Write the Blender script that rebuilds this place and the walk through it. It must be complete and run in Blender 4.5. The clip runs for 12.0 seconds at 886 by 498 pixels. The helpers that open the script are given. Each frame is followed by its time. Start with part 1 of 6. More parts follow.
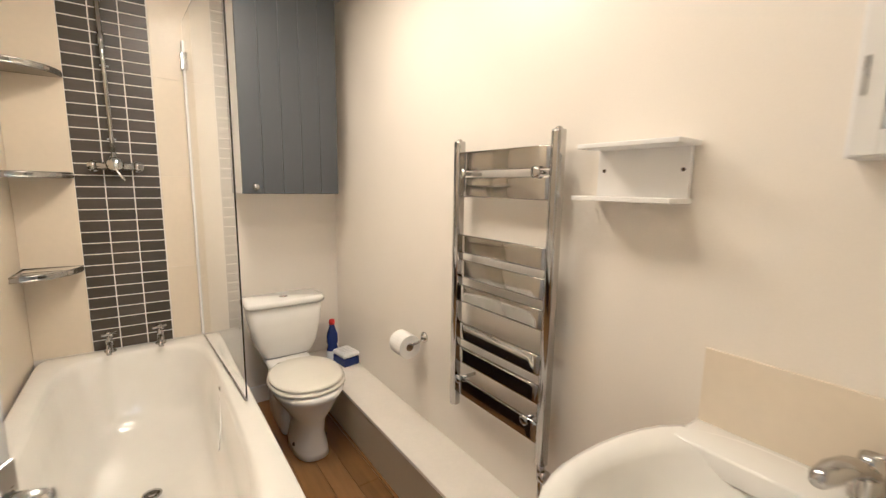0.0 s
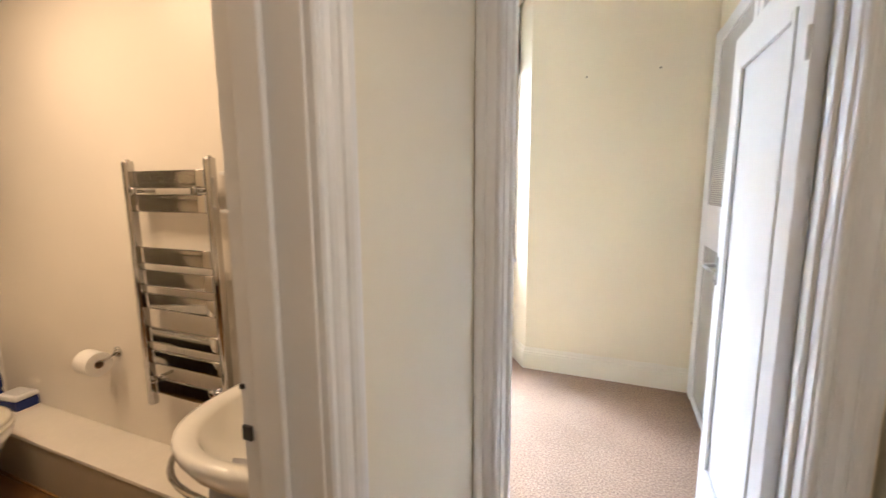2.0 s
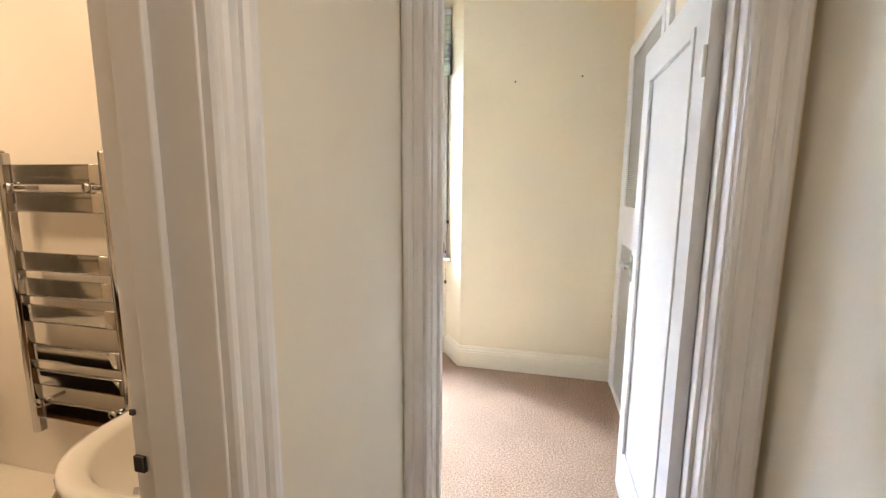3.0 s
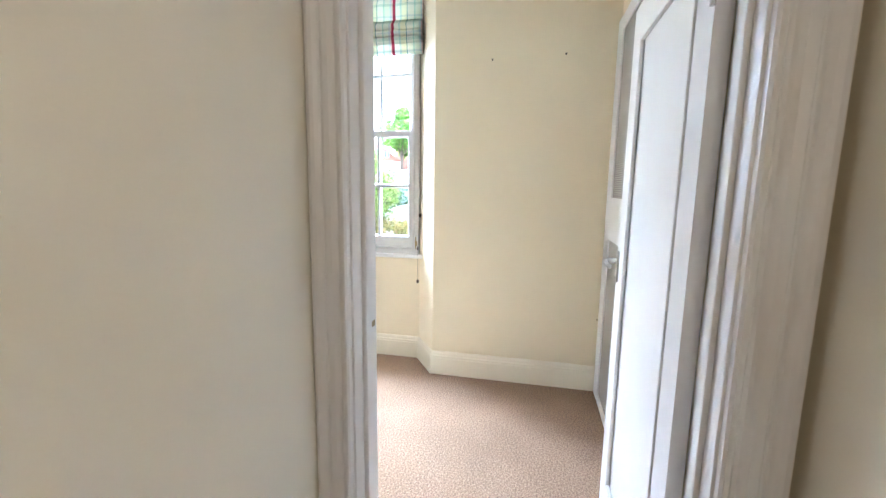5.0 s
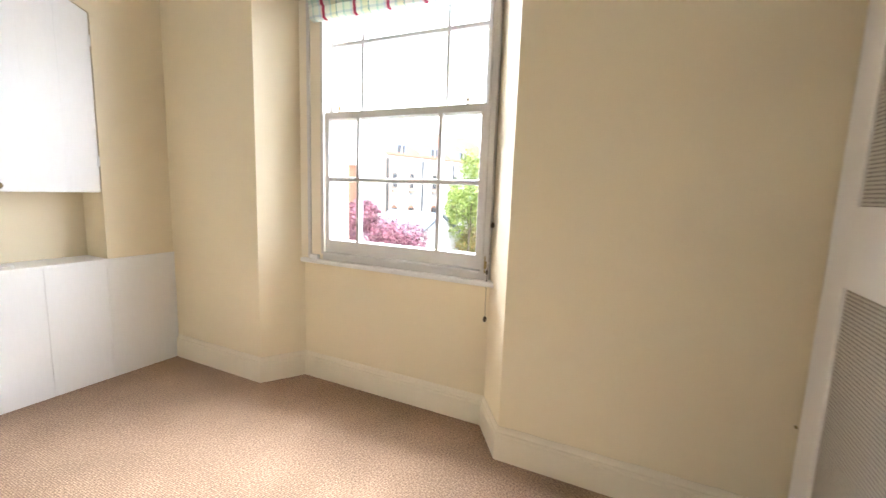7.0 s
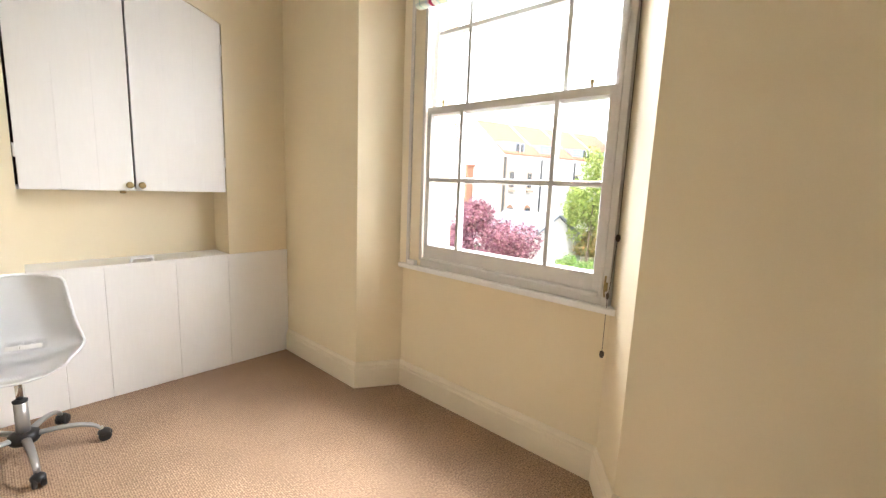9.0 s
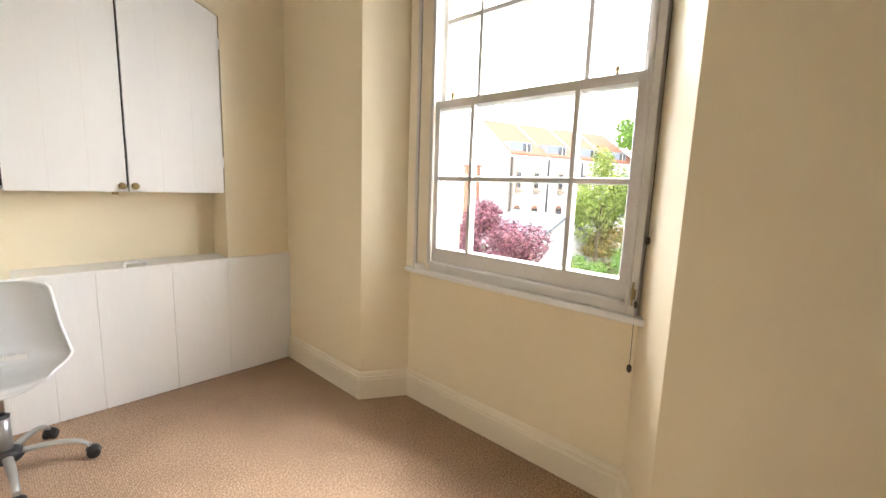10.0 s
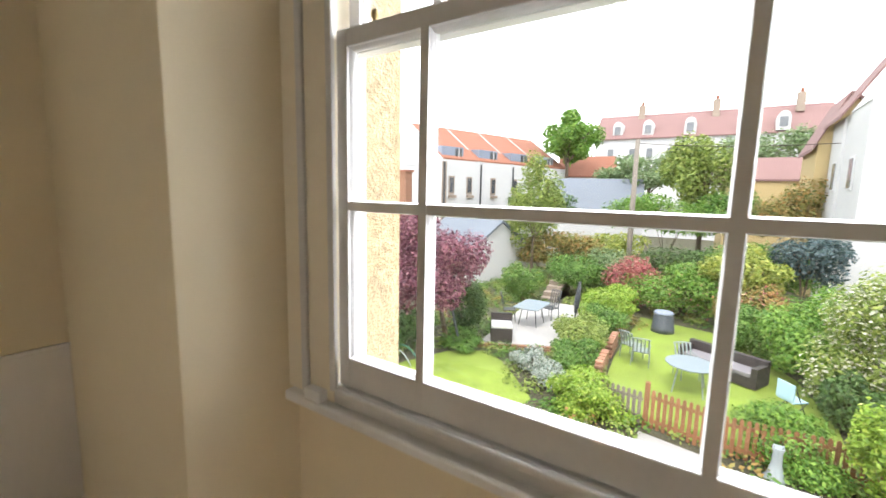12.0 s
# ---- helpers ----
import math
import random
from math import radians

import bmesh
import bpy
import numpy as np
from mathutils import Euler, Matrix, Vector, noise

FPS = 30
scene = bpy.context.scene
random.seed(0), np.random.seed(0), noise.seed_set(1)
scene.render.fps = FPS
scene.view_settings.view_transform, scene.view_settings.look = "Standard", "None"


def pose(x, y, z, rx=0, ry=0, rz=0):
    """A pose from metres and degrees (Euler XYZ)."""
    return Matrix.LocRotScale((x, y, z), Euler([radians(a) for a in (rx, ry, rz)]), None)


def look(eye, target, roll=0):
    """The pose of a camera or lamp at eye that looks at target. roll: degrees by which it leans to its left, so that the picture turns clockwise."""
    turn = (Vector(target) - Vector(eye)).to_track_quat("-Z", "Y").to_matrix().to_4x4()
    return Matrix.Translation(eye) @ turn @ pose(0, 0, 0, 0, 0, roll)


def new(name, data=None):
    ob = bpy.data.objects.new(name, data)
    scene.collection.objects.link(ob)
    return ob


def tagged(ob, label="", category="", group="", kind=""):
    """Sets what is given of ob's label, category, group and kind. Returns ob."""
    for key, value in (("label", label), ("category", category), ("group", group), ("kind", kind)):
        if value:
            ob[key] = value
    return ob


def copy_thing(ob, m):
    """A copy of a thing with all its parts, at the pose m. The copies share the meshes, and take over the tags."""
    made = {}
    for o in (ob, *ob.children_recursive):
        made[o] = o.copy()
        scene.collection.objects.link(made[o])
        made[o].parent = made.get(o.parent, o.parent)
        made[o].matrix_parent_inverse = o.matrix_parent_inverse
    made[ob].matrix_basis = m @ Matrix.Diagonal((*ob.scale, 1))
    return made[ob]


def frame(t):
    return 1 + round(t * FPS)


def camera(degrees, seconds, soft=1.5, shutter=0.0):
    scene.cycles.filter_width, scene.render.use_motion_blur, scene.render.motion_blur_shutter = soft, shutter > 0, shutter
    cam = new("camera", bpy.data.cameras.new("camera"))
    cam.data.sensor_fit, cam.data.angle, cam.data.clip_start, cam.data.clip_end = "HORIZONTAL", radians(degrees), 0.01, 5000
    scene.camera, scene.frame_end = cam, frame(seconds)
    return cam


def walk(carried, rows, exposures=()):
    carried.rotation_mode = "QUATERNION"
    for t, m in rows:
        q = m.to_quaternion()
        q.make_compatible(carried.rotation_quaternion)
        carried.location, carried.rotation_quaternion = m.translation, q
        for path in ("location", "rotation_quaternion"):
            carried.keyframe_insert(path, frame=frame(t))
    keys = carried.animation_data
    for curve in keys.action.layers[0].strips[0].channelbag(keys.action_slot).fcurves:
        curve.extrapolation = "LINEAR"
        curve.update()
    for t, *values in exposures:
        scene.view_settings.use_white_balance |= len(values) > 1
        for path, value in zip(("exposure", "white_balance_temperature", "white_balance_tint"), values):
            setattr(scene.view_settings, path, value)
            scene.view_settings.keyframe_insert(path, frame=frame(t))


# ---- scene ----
cam = camera(93.6, 12.0, 1.3, 0.4)
PATH = [
    (0, (0.1, 0.049, 1.395), (1.252, 1.657, 1.098), 0.9),
    (0.5, (-0.004, -0.115, 1.418), (1.284, 1.388, 1.128), 0.5),
    (0.7, (-0.054, -0.183, 1.416), (1.319, 1.243, 1.13), 0.2),
    (1, (-0.102, -0.291, 1.423), (1.405, 0.992, 1.134), -0.1),
    (1.5, (-0.08, -0.433, 1.438), (1.623, 0.576, 1.157), -0.2),
    (2, (-0.037, -0.523, 1.444), (1.797, 0.221, 1.16), -0.3),
    (2.5, (-0.017, -0.552, 1.446), (1.881, 0.009, 1.159), 0.0),
    (3, (-0.011, -0.542, 1.451), (1.914, -0.084, 1.162), 0.4),
    (3.2, (0.0, -0.56, 1.449), (1.926, -0.105, 1.163), 0.3),
    (4.8, (0.249, -0.615, 1.395), (2.182, -0.195, 1.103), 0.7),
    (5, (0.313, -0.619, 1.391), (2.247, -0.202, 1.096), 0.8),
    (5.5, (0.623, -0.645, 1.398), (2.549, -0.19, 1.107), 0.8),
    (6, (0.92, -0.67, 1.359), (2.825, -0.13, 1.073), 1.2),
    (6.5, (1.151, -0.614, 1.345), (3.006, 0.077, 1.062), 1.5),
    (7, (1.306, -0.497, 1.343), (3.089, 0.365, 1.067), 2.0),
    (7.5, (1.455, -0.417, 1.348), (3.137, 0.627, 1.061), 2.3),
    (9.3, (1.62, -0.37, 1.36), (3.089, 0.955, 1.066), 2.2),
    (9.5, (1.625, -0.359, 1.351), (3.093, 0.968, 1.062), 2.1),
    (10, (1.721, -0.26, 1.349), (3.179, 1.077, 1.052), 2.0),
    (10.5, (1.937, -0.036, 1.376), (3.399, 1.298, 1.084), 2.0),
    (11, (2.162, 0.183, 1.347), (3.653, 1.484, 1.057), 1.8),
    (11.5, (2.44, 0.407, 1.394), (4.004, 1.62, 1.108), 1.6),
    (12, (2.707, 0.605, 1.431), (4.363, 1.694, 1.165), 1.3),
]
# seconds, stops, kelvin, tint: the clip's camera settles from lamp light to daylight
EXPOSURE = [(0, 2.47, 4150, 5), (0.7, 2.47, 4150, 5), (1.1, 2.37, 4180, 6), (1.5, 2.22, 4600, 9), (2.0, 2.1, 5150, 11), (2.5, 2.08, 5250, 10), (3.2, 2.08, 5250, 10), (4.8, 1.98, 4950, 8), (5.5, 1.88, 4880, 7), (6.0, 1.62, 5280, 10), (6.5, 1.33, 5720, 13), (7.5, 1.2, 6050, 13), (9.3, 0.92, 6450, 13), (10.5, 0.7, 6400, 12), (11.2, 0.33, 6300, 11), (12.0, -0.08, 6350, 11)]
walk(cam, [(t, look(eye, target, roll)) for t, eye, target, roll in PATH], EXPOSURE)

# the world and the lights
world = bpy.data.worlds.new("sky")
scene.world = world
world.use_nodes = True
wn, wl = world.node_tree.nodes, world.node_tree.links
sky = wn.new("ShaderNodeTexSky")
sky.sky_type, sky.sun_disc = "NISHITA", False
sky.sun_elevation, sky.sun_rotation = radians(58), radians(262)
sky.air_density, sky.dust_density, sky.ozone_density = 1.0, 4.0, 1.0
cloud = wn.new("ShaderNodeTexNoise")
cloud.inputs["Scale"].default_value, cloud.inputs["Detail"].default_value = 2.2, 5
ramp = wn.new("ShaderNodeValToRGB")
ramp.color_ramp.elements[0].position, ramp.color_ramp.elements[0].color = 0.35, (23.0, 23.6, 24.6, 1)
ramp.color_ramp.elements[1].position, ramp.color_ramp.elements[1].color = 0.65, (31.0, 31.3, 31.6, 1)
cover = wn.new("ShaderNodeMixRGB")
cover.inputs[0].default_value = 0.85
wl.new(cloud.outputs["Fac"], ramp.inputs[0])
wl.new(sky.outputs[0], cover.inputs[1])
wl.new(ramp.outputs[0], cover.inputs[2])
wl.new(cover.outputs[0], wn["Background"].inputs[0])
wn["Background"].inputs[1].default_value = 0.15


def lamp(name, kind, energy, colour, m, **settings):
    data = bpy.data.lights.new(name, kind)
    data.energy, data.color = energy, colour
    if kind == "AREA":
        data.shape, data.size, data.size_y = "RECTANGLE", settings["w"], settings["h"]
    else:
        data.angle = settings["angle"]
    ob = new(name, data)
    ob.matrix_world = m
    return ob


lamp("sun", "SUN", 2.6, (1.0, 0.96, 0.9), look((0, 0, 0), (0.60, 0.08, -1)), angle=radians(20))
WARM = (1.0, 0.63, 0.31)
# one unseen ceiling light split in two; the second is added fill
lamp("split_bathroom_lamp", "AREA", 4.5, WARM, look((0.36, 1.68, 2.47), (0.36, 1.68, 0)), w=0.45, h=0.45)
lamp("split_bathroom_lamp", "AREA", 2.4, WARM, look((0.28, 0.85, 2.47), (0.28, 0.85, 0)), w=0.4, h=0.4)
# added fill from the hall's south side, with no known fitting behind it
lamp("hall_fill", "AREA", 1.6, (1.0, 0.73, 0.46), look((0.15, -1.08, 1.70), (0.66, -0.15, 1.15)), w=0.5, h=0.9)
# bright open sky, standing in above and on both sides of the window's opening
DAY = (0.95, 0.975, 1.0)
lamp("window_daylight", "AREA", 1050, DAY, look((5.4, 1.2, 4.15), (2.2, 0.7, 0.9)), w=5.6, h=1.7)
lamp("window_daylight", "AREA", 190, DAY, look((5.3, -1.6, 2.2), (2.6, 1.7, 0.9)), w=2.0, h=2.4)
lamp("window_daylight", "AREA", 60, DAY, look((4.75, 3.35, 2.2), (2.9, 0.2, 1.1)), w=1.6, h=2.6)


# materials
def shader(name):
    m = bpy.data.materials.new(name)
    m.use_nodes = True
    return m, m.node_tree.nodes, m.node_tree.links, m.node_tree.nodes["Principled BSDF"]


def noise_at(n, l, scale, detail=4, stretch=(1, 1, 1), rough=0.55):
    geo = n.new("ShaderNodeNewGeometry")
    mp = n.new("ShaderNodeMapping")
    mp.inputs["Scale"].default_value = stretch
    tex = n.new("ShaderNodeTexNoise")
    tex.inputs["Scale"].default_value, tex.inputs["Detail"].default_value = scale, detail
    tex.inputs["Roughness"].default_value = rough
    l.new(geo.outputs["Position"], mp.inputs[0])
    l.new(mp.outputs[0], tex.inputs["Vector"])
    return tex.outputs["Fac"]


def ramp_of(n, l, fac, stops):
    r = n.new("ShaderNodeValToRGB")
    els = r.color_ramp.elements
    while len(els) < len(stops):
        els.new(0.5)
    for e, (p, c) in zip(els, stops):
        e.position, e.color = p, (*c, 1)
    l.new(fac, r.inputs[0])
    return r.outputs[0]


def bump_of(n, l, b, fac, strength, distance):
    k = n.new("ShaderNodeBump")
    k.inputs["Strength"].default_value, k.inputs["Distance"].default_value = strength, distance
    l.new(fac, k.inputs["Height"])
    l.new(k.outputs[0], b.inputs["Normal"])
    return k


def see_through(n, l, b, colour, share):
    """Lets a thin cloth or leaf glow with the light behind it."""
    t = n.new("ShaderNodeBsdfTranslucent")
    mix = n.new("ShaderNodeMixShader")
    mix.inputs[0].default_value = share
    l.new(colour, t.inputs["Color"])
    l.new(b.outputs[0], mix.inputs[1])
    l.new(t.outputs[0], mix.inputs[2])
    l.new(mix.outputs[0], n["Material Output"].inputs["Surface"])


def scaled(c, k):
    return tuple(min(1, v * k) for v in c)


def surface(name, colour, rough=0.5, metal=0.0, vary=0.06, big=1.3, fine=60, bump=0.15, depth=0.001, stretch=(1, 1, 1), random=0.0, coat=0.0, rough_vary=0.06):
    """A plain surface: broad and fine variation of its colour, gloss and relief."""
    m, n, l, b = shader(name)
    a, f = noise_at(n, l, big, 5, stretch), noise_at(n, l, fine, 4, stretch)
    mix = n.new("ShaderNodeMath")
    mix.operation = "MULTIPLY_ADD"
    mix.inputs[1].default_value, mix.inputs[2].default_value = 0.35, 0
    l.new(f, mix.inputs[0])
    add = n.new("ShaderNodeMath")
    add.operation = "MULTIPLY_ADD"
    add.inputs[1].default_value = 0.65
    l.new(a, add.inputs[0])
    l.new(mix.outputs[0], add.inputs[2])
    out = ramp_of(n, l, add.outputs[0], [(0.3, scaled(colour, 1 - vary)), (0.7, scaled(colour, 1 + vary))])
    if random:
        info = n.new("ShaderNodeObjectInfo")
        hsv = n.new("ShaderNodeHueSaturation")
        mr = n.new("ShaderNodeMapRange")
        mr.inputs[3].default_value, mr.inputs[4].default_value = 1 - random, 1 + random
        l.new(info.outputs["Random"], mr.inputs[0])
        l.new(mr.outputs[0], hsv.inputs["Value"])
        l.new(out, hsv.inputs["Color"])
        out = hsv.outputs[0]
    l.new(out, b.inputs["Base Color"])
    rr = n.new("ShaderNodeMapRange")
    rr.inputs[3].default_value, rr.inputs[4].default_value = max(0.02, rough - rough_vary), min(1, rough + rough_vary)
    l.new(a, rr.inputs[0])
    l.new(rr.outputs[0], b.inputs["Roughness"])
    b.inputs["Metallic"].default_value = metal
    b.inputs["Coat Weight"].default_value = coat
    if bump:
        bump_of(n, l, b, f, bump, depth)
    return m


CREAM = surface("cream_emulsion", (0.80, 0.705, 0.515), 0.62, vary=0.035, big=1.1, fine=220, bump=0.10, depth=0.0006)
MAGNOLIA = surface("bathroom_paint", (0.82, 0.775, 0.70), 0.38, vary=0.03, big=1.6, fine=180, bump=0.10, depth=0.0008)
HALL = surface("hall_paint", (0.79, 0.745, 0.615), 0.6, vary=0.03, fine=220, bump=0.1, depth=0.0006)
CEIL = surface("ceiling_paint", (0.82, 0.81, 0.78), 0.75, vary=0.02, fine=150, bump=0.08)
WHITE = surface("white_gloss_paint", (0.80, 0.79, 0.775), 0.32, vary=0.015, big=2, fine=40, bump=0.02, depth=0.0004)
# white paint darkened to carry the shade of the backlit sashes
WINDOWP = surface("backlit_white_window_paint", (0.63, 0.615, 0.60), 0.36, vary=0.06, big=6, fine=60, bump=0.08, depth=0.0006)
BOARD = surface("white_painted_boards", (0.83, 0.82, 0.80), 0.42, vary=0.03, big=4, fine=70, bump=0.2, depth=0.0012, stretch=(1, 1, 0.12))
SKIRT = surface("cream_gloss_skirting", (0.80, 0.73, 0.59), 0.36, vary=0.03, big=3, fine=60, bump=0.12, depth=0.0008)
CERAMIC = surface("white_ceramic", (0.83, 0.82, 0.79), 0.08, vary=0.015, big=5, fine=30, bump=0.0, coat=0.5, rough_vary=0.03)
ENAMEL = surface("bath_enamel", (0.83, 0.81, 0.755), 0.13, vary=0.03, big=3, fine=14, bump=0.0, coat=0.4, rough_vary=0.05)
SEAT = surface("cream_lacquered_seat", (0.80, 0.77, 0.68), 0.22, vary=0.02, big=4, bump=0.0)
CHROME = surface("chrome", (0.50, 0.49, 0.47), 0.07, metal=1.0, vary=0.03, big=9, bump=0.0, rough_vary=0.04)
SATIN = surface("satin_chrome", (0.55, 0.545, 0.53), 0.28, metal=1.0, vary=0.06, big=20, bump=0.05)
BRASS = surface("aged_brass", (0.33, 0.25, 0.12), 0.35, metal=1.0, vary=0.25, big=90, bump=0.2)
SLATE = surface("slate_grey_paint", (0.082, 0.089, 0.098), 0.4, vary=0.06, big=3, fine=80, bump=0.12, depth=0.0008, stretch=(1, 1, 0.2))
TILE = surface("dark_slate_tile", (0.062, 0.052, 0.044), 0.36, vary=0.25, big=14, fine=130, bump=0.3, depth=0.0012, stretch=(0.4, 1, 2.5), random=0.22)
GROUT = surface("pale_grout", (0.76, 0.72, 0.64), 0.85, vary=0.1, fine=300, bump=0.3)
CREAMTILE = surface("cream_wall_tile", (0.74, 0.66, 0.525), 0.3, vary=0.035, big=2.5, fine=40, bump=0.04, random=0.02)
# pipe ledge: pale top, darker and browner front
LEDGE = surface("ledge_top", (0.78, 0.74, 0.67), 0.35, vary=0.05, big=4, bump=0.1)
BOXING = surface("boxing_front", (0.44, 0.385, 0.30), 0.45, vary=0.06, big=3, bump=0.1)
OAK = surface("oak_laminate", (0.23, 0.120, 0.036), 0.34, vary=0.32, big=9, fine=40, bump=0.12, depth=0.0008, stretch=(1, 0.09, 1), random=0.14)
BLACK = surface("black_rubber", (0.012, 0.012, 0.013), 0.45, vary=0.15, big=30, bump=0.05)
BATHSIDE = surface("dark_bath_panel", (0.02, 0.018, 0.022), 0.4, vary=0.15, bump=0.1)
PAPER = surface("white_tissue", (0.83, 0.82, 0.80), 0.9, vary=0.04, big=30, fine=220, bump=0.3)
CARD = surface("brown_card", (0.33, 0.22, 0.13), 0.9, bump=0.1)
BLUE = surface("blue_plastic", (0.012, 0.028, 0.16), 0.25, vary=0.08, bump=0.0)
RED = surface("red_plastic", (0.55, 0.018, 0.016), 0.3, vary=0.05, bump=0.0)
PALE = surface("pale_print", (0.70, 0.74, 0.80), 0.5, bump=0.0)
CLEARLID = surface("milky_plastic", (0.74, 0.74, 0.75), 0.3, bump=0.0)
PLASTIC = surface("white_plastic", (0.80, 0.80, 0.80), 0.3, vary=0.02, big=5, bump=0.03)
CHAIRSHELL = surface("white_moulded_plastic", (0.79, 0.80, 0.815), 0.34, vary=0.015, big=6, fine=240, bump=0.06)
SILVER = surface("silver_painted_steel", (0.40, 0.40, 0.40), 0.32, metal=0.75, vary=0.04, big=20, bump=0.0)
CORD = surface("dark_cord", (0.06, 0.045, 0.035), 0.8, bump=0.0)
ACORN = surface("dark_wood_acorn", (0.05, 0.03, 0.018), 0.4, bump=0.1)
ROUGHCAST = surface("ochre_roughcast", (0.34, 0.255, 0.145), 0.9, vary=0.45, big=26, fine=85, bump=1.0, depth=0.012)

# woven carpet with fine ribs
CARPET, n, l, b = shader("beige_ribbed_carpet")
geo = n.new("ShaderNodeNewGeometry")
wave = n.new("ShaderNodeTexWave")
wave.bands_direction, wave.wave_profile = "X", "SIN"
wave.inputs["Scale"].default_value, wave.inputs["Distortion"].default_value = 36, 1.6
wave.inputs["Detail"].default_value, wave.inputs["Detail Scale"].default_value = 3, 2.6
l.new(geo.outputs["Position"], wave.inputs["Vector"])
tuft, wear = noise_at(n, l, 115, 6), noise_at(n, l, 3.2, 6)
add = n.new("ShaderNodeMath")
add.operation = "MULTIPLY_ADD"
add.inputs[1].default_value = 0.13
l.new(wave.outputs["Fac"], add.inputs[0])
l.new(tuft, add.inputs[2])
colour = ramp_of(n, l, add.outputs[0], [(0.34, (0.14, 0.086, 0.050)), (0.57, (0.345, 0.222, 0.138)), (0.80, (0.58, 0.405, 0.268))])
tone = ramp_of(n, l, wear, [(0.35, (0.84, 0.83, 0.81)), (0.65, (1.0, 1.0, 1.0))])
mul = n.new("ShaderNodeMixRGB")
mul.blend_type = "MULTIPLY"
mul.inputs[0].default_value = 1
l.new(colour, mul.inputs[1])
l.new(tone, mul.inputs[2])
l.new(mul.outputs[0], b.inputs["Base Color"])
b.inputs["Roughness"].default_value = 0.95
b.inputs["Sheen Weight"].default_value = 0.08
bump_of(n, l, b, add.outputs[0], 0.8, 0.004)

# clear glass
GLASS, n, l, b = shader("window_glass")
b.inputs["Base Color"].default_value = (0.97, 0.985, 0.98, 1)
b.inputs["Transmission Weight"].default_value = 1.0
b.inputs["Roughness"].default_value = 0.0
b.inputs["IOR"].default_value = 1.45
SCREEN, n, l, b = shader("coated_screen_glass")
b.inputs["Base Color"].default_value = (0.975, 0.985, 0.98, 1)
b.inputs["Transmission Weight"].default_value = 1.0
b.inputs["Roughness"].default_value = 0.0
b.inputs["IOR"].default_value = 1.12
MIRROR, n, l, b = shader("mirror_glass")
b.inputs["Base Color"].default_value = (0.86, 0.88, 0.87, 1)
b.inputs["Metallic"].default_value = 1.0
b.inputs["Roughness"].default_value = 0.015

# white sheet with a square grid of small dark holes, 8 mm apart
PERF, n, l, b = shader("perforated_white_sheet")
geo = n.new("ShaderNodeNewGeometry")
sep = n.new("ShaderNodeSeparateXYZ")
l.new(geo.outputs["Position"], sep.inputs[0])
waves = []
for axis in ("X", "Z"):
    k = n.new("ShaderNodeMath")
    k.operation = "MULTIPLY"
    k.inputs[1].default_value = 2 * math.pi / 0.0125
    s = n.new("ShaderNodeMath")
    s.operation = "SINE"
    l.new(sep.outputs[axis], k.inputs[0])
    l.new(k.outputs[0], s.inputs[0])
    waves.append(s.outputs[0])
add = n.new("ShaderNodeMath")
add.operation = "ADD"
l.new(waves[0], add.inputs[0])
l.new(waves[1], add.inputs[1])
l.new(ramp_of(n, l, add.outputs[0], [(0.40, (0.50, 0.475, 0.42)), (0.75, (0.11, 0.10, 0.085))]), b.inputs["Base Color"])
b.inputs["Roughness"].default_value = 0.5

# tartan blind cloth: pale green, cream and blue checks with dark red stripes
PLAID, n, l, b = shader("plaid_cotton")
geo = n.new("ShaderNodeNewGeometry")
sep = n.new("ShaderNodeSeparateXYZ")
l.new(geo.outputs["Position"], sep.inputs[0])


def band(axis, period, stops, shift=0.0):
    k = n.new("ShaderNodeMath")
    k.operation = "MULTIPLY_ADD"
    k.inputs[1].default_value, k.inputs[2].default_value = 1 / period, 20 + shift
    f = n.new("ShaderNodeMath")
    f.operation = "FRACT"
    l.new(sep.outputs[axis], k.inputs[0])
    l.new(k.outputs[0], f.inputs[0])
    out = ramp_of(n, l, f.outputs[0], stops)
    out.node.color_ramp.interpolation = "CONSTANT"
    return out


tartan = band("Y", 0.23, [(0, (0.74, 0.80, 0.72)), (0.16, (0.50, 0.68, 0.63)), (0.20, (0.80, 0.82, 0.76)), (0.40, (0.16, 0.36, 0.36)), (0.425, (0.78, 0.79, 0.62)), (0.60, (0.55, 0.70, 0.68)), (0.66, (0.82, 0.83, 0.78)), (0.81, (0.36, 0.03, 0.08)), (0.90, (0.76, 0.58, 0.56)), (0.94, (0.60, 0.70, 0.74))])
down = band("Z", 0.12, [(0, (0.90, 0.93, 0.86)), (0.25, (0.50, 0.66, 0.60)), (0.40, (0.95, 0.95, 0.88)), (0.62, (0.62, 0.68, 0.74)), (0.72, (0.93, 0.92, 0.80))])
mul = n.new("ShaderNodeMixRGB")
mul.blend_type = "MULTIPLY"
mul.inputs[0].default_value = 0.6
l.new(tartan, mul.inputs[1])
l.new(down, mul.inputs[2])
l.new(mul.outputs[0], b.inputs["Base Color"])
b.inputs["Roughness"].default_value = 0.9
bump_of(n, l, b, noise_at(n, l, 700, 2), 0.3, 0.001)
see_through(n, l, b, mul.outputs[0], 0.30)

# shapes
OFF = {}


def thing(name, at, label, category, group=""):
    ob = new(name)
    ob.empty_display_size = 0.05
    ob.location = at
    OFF[ob.name] = Vector(at)
    return tagged(ob, label, category, group)


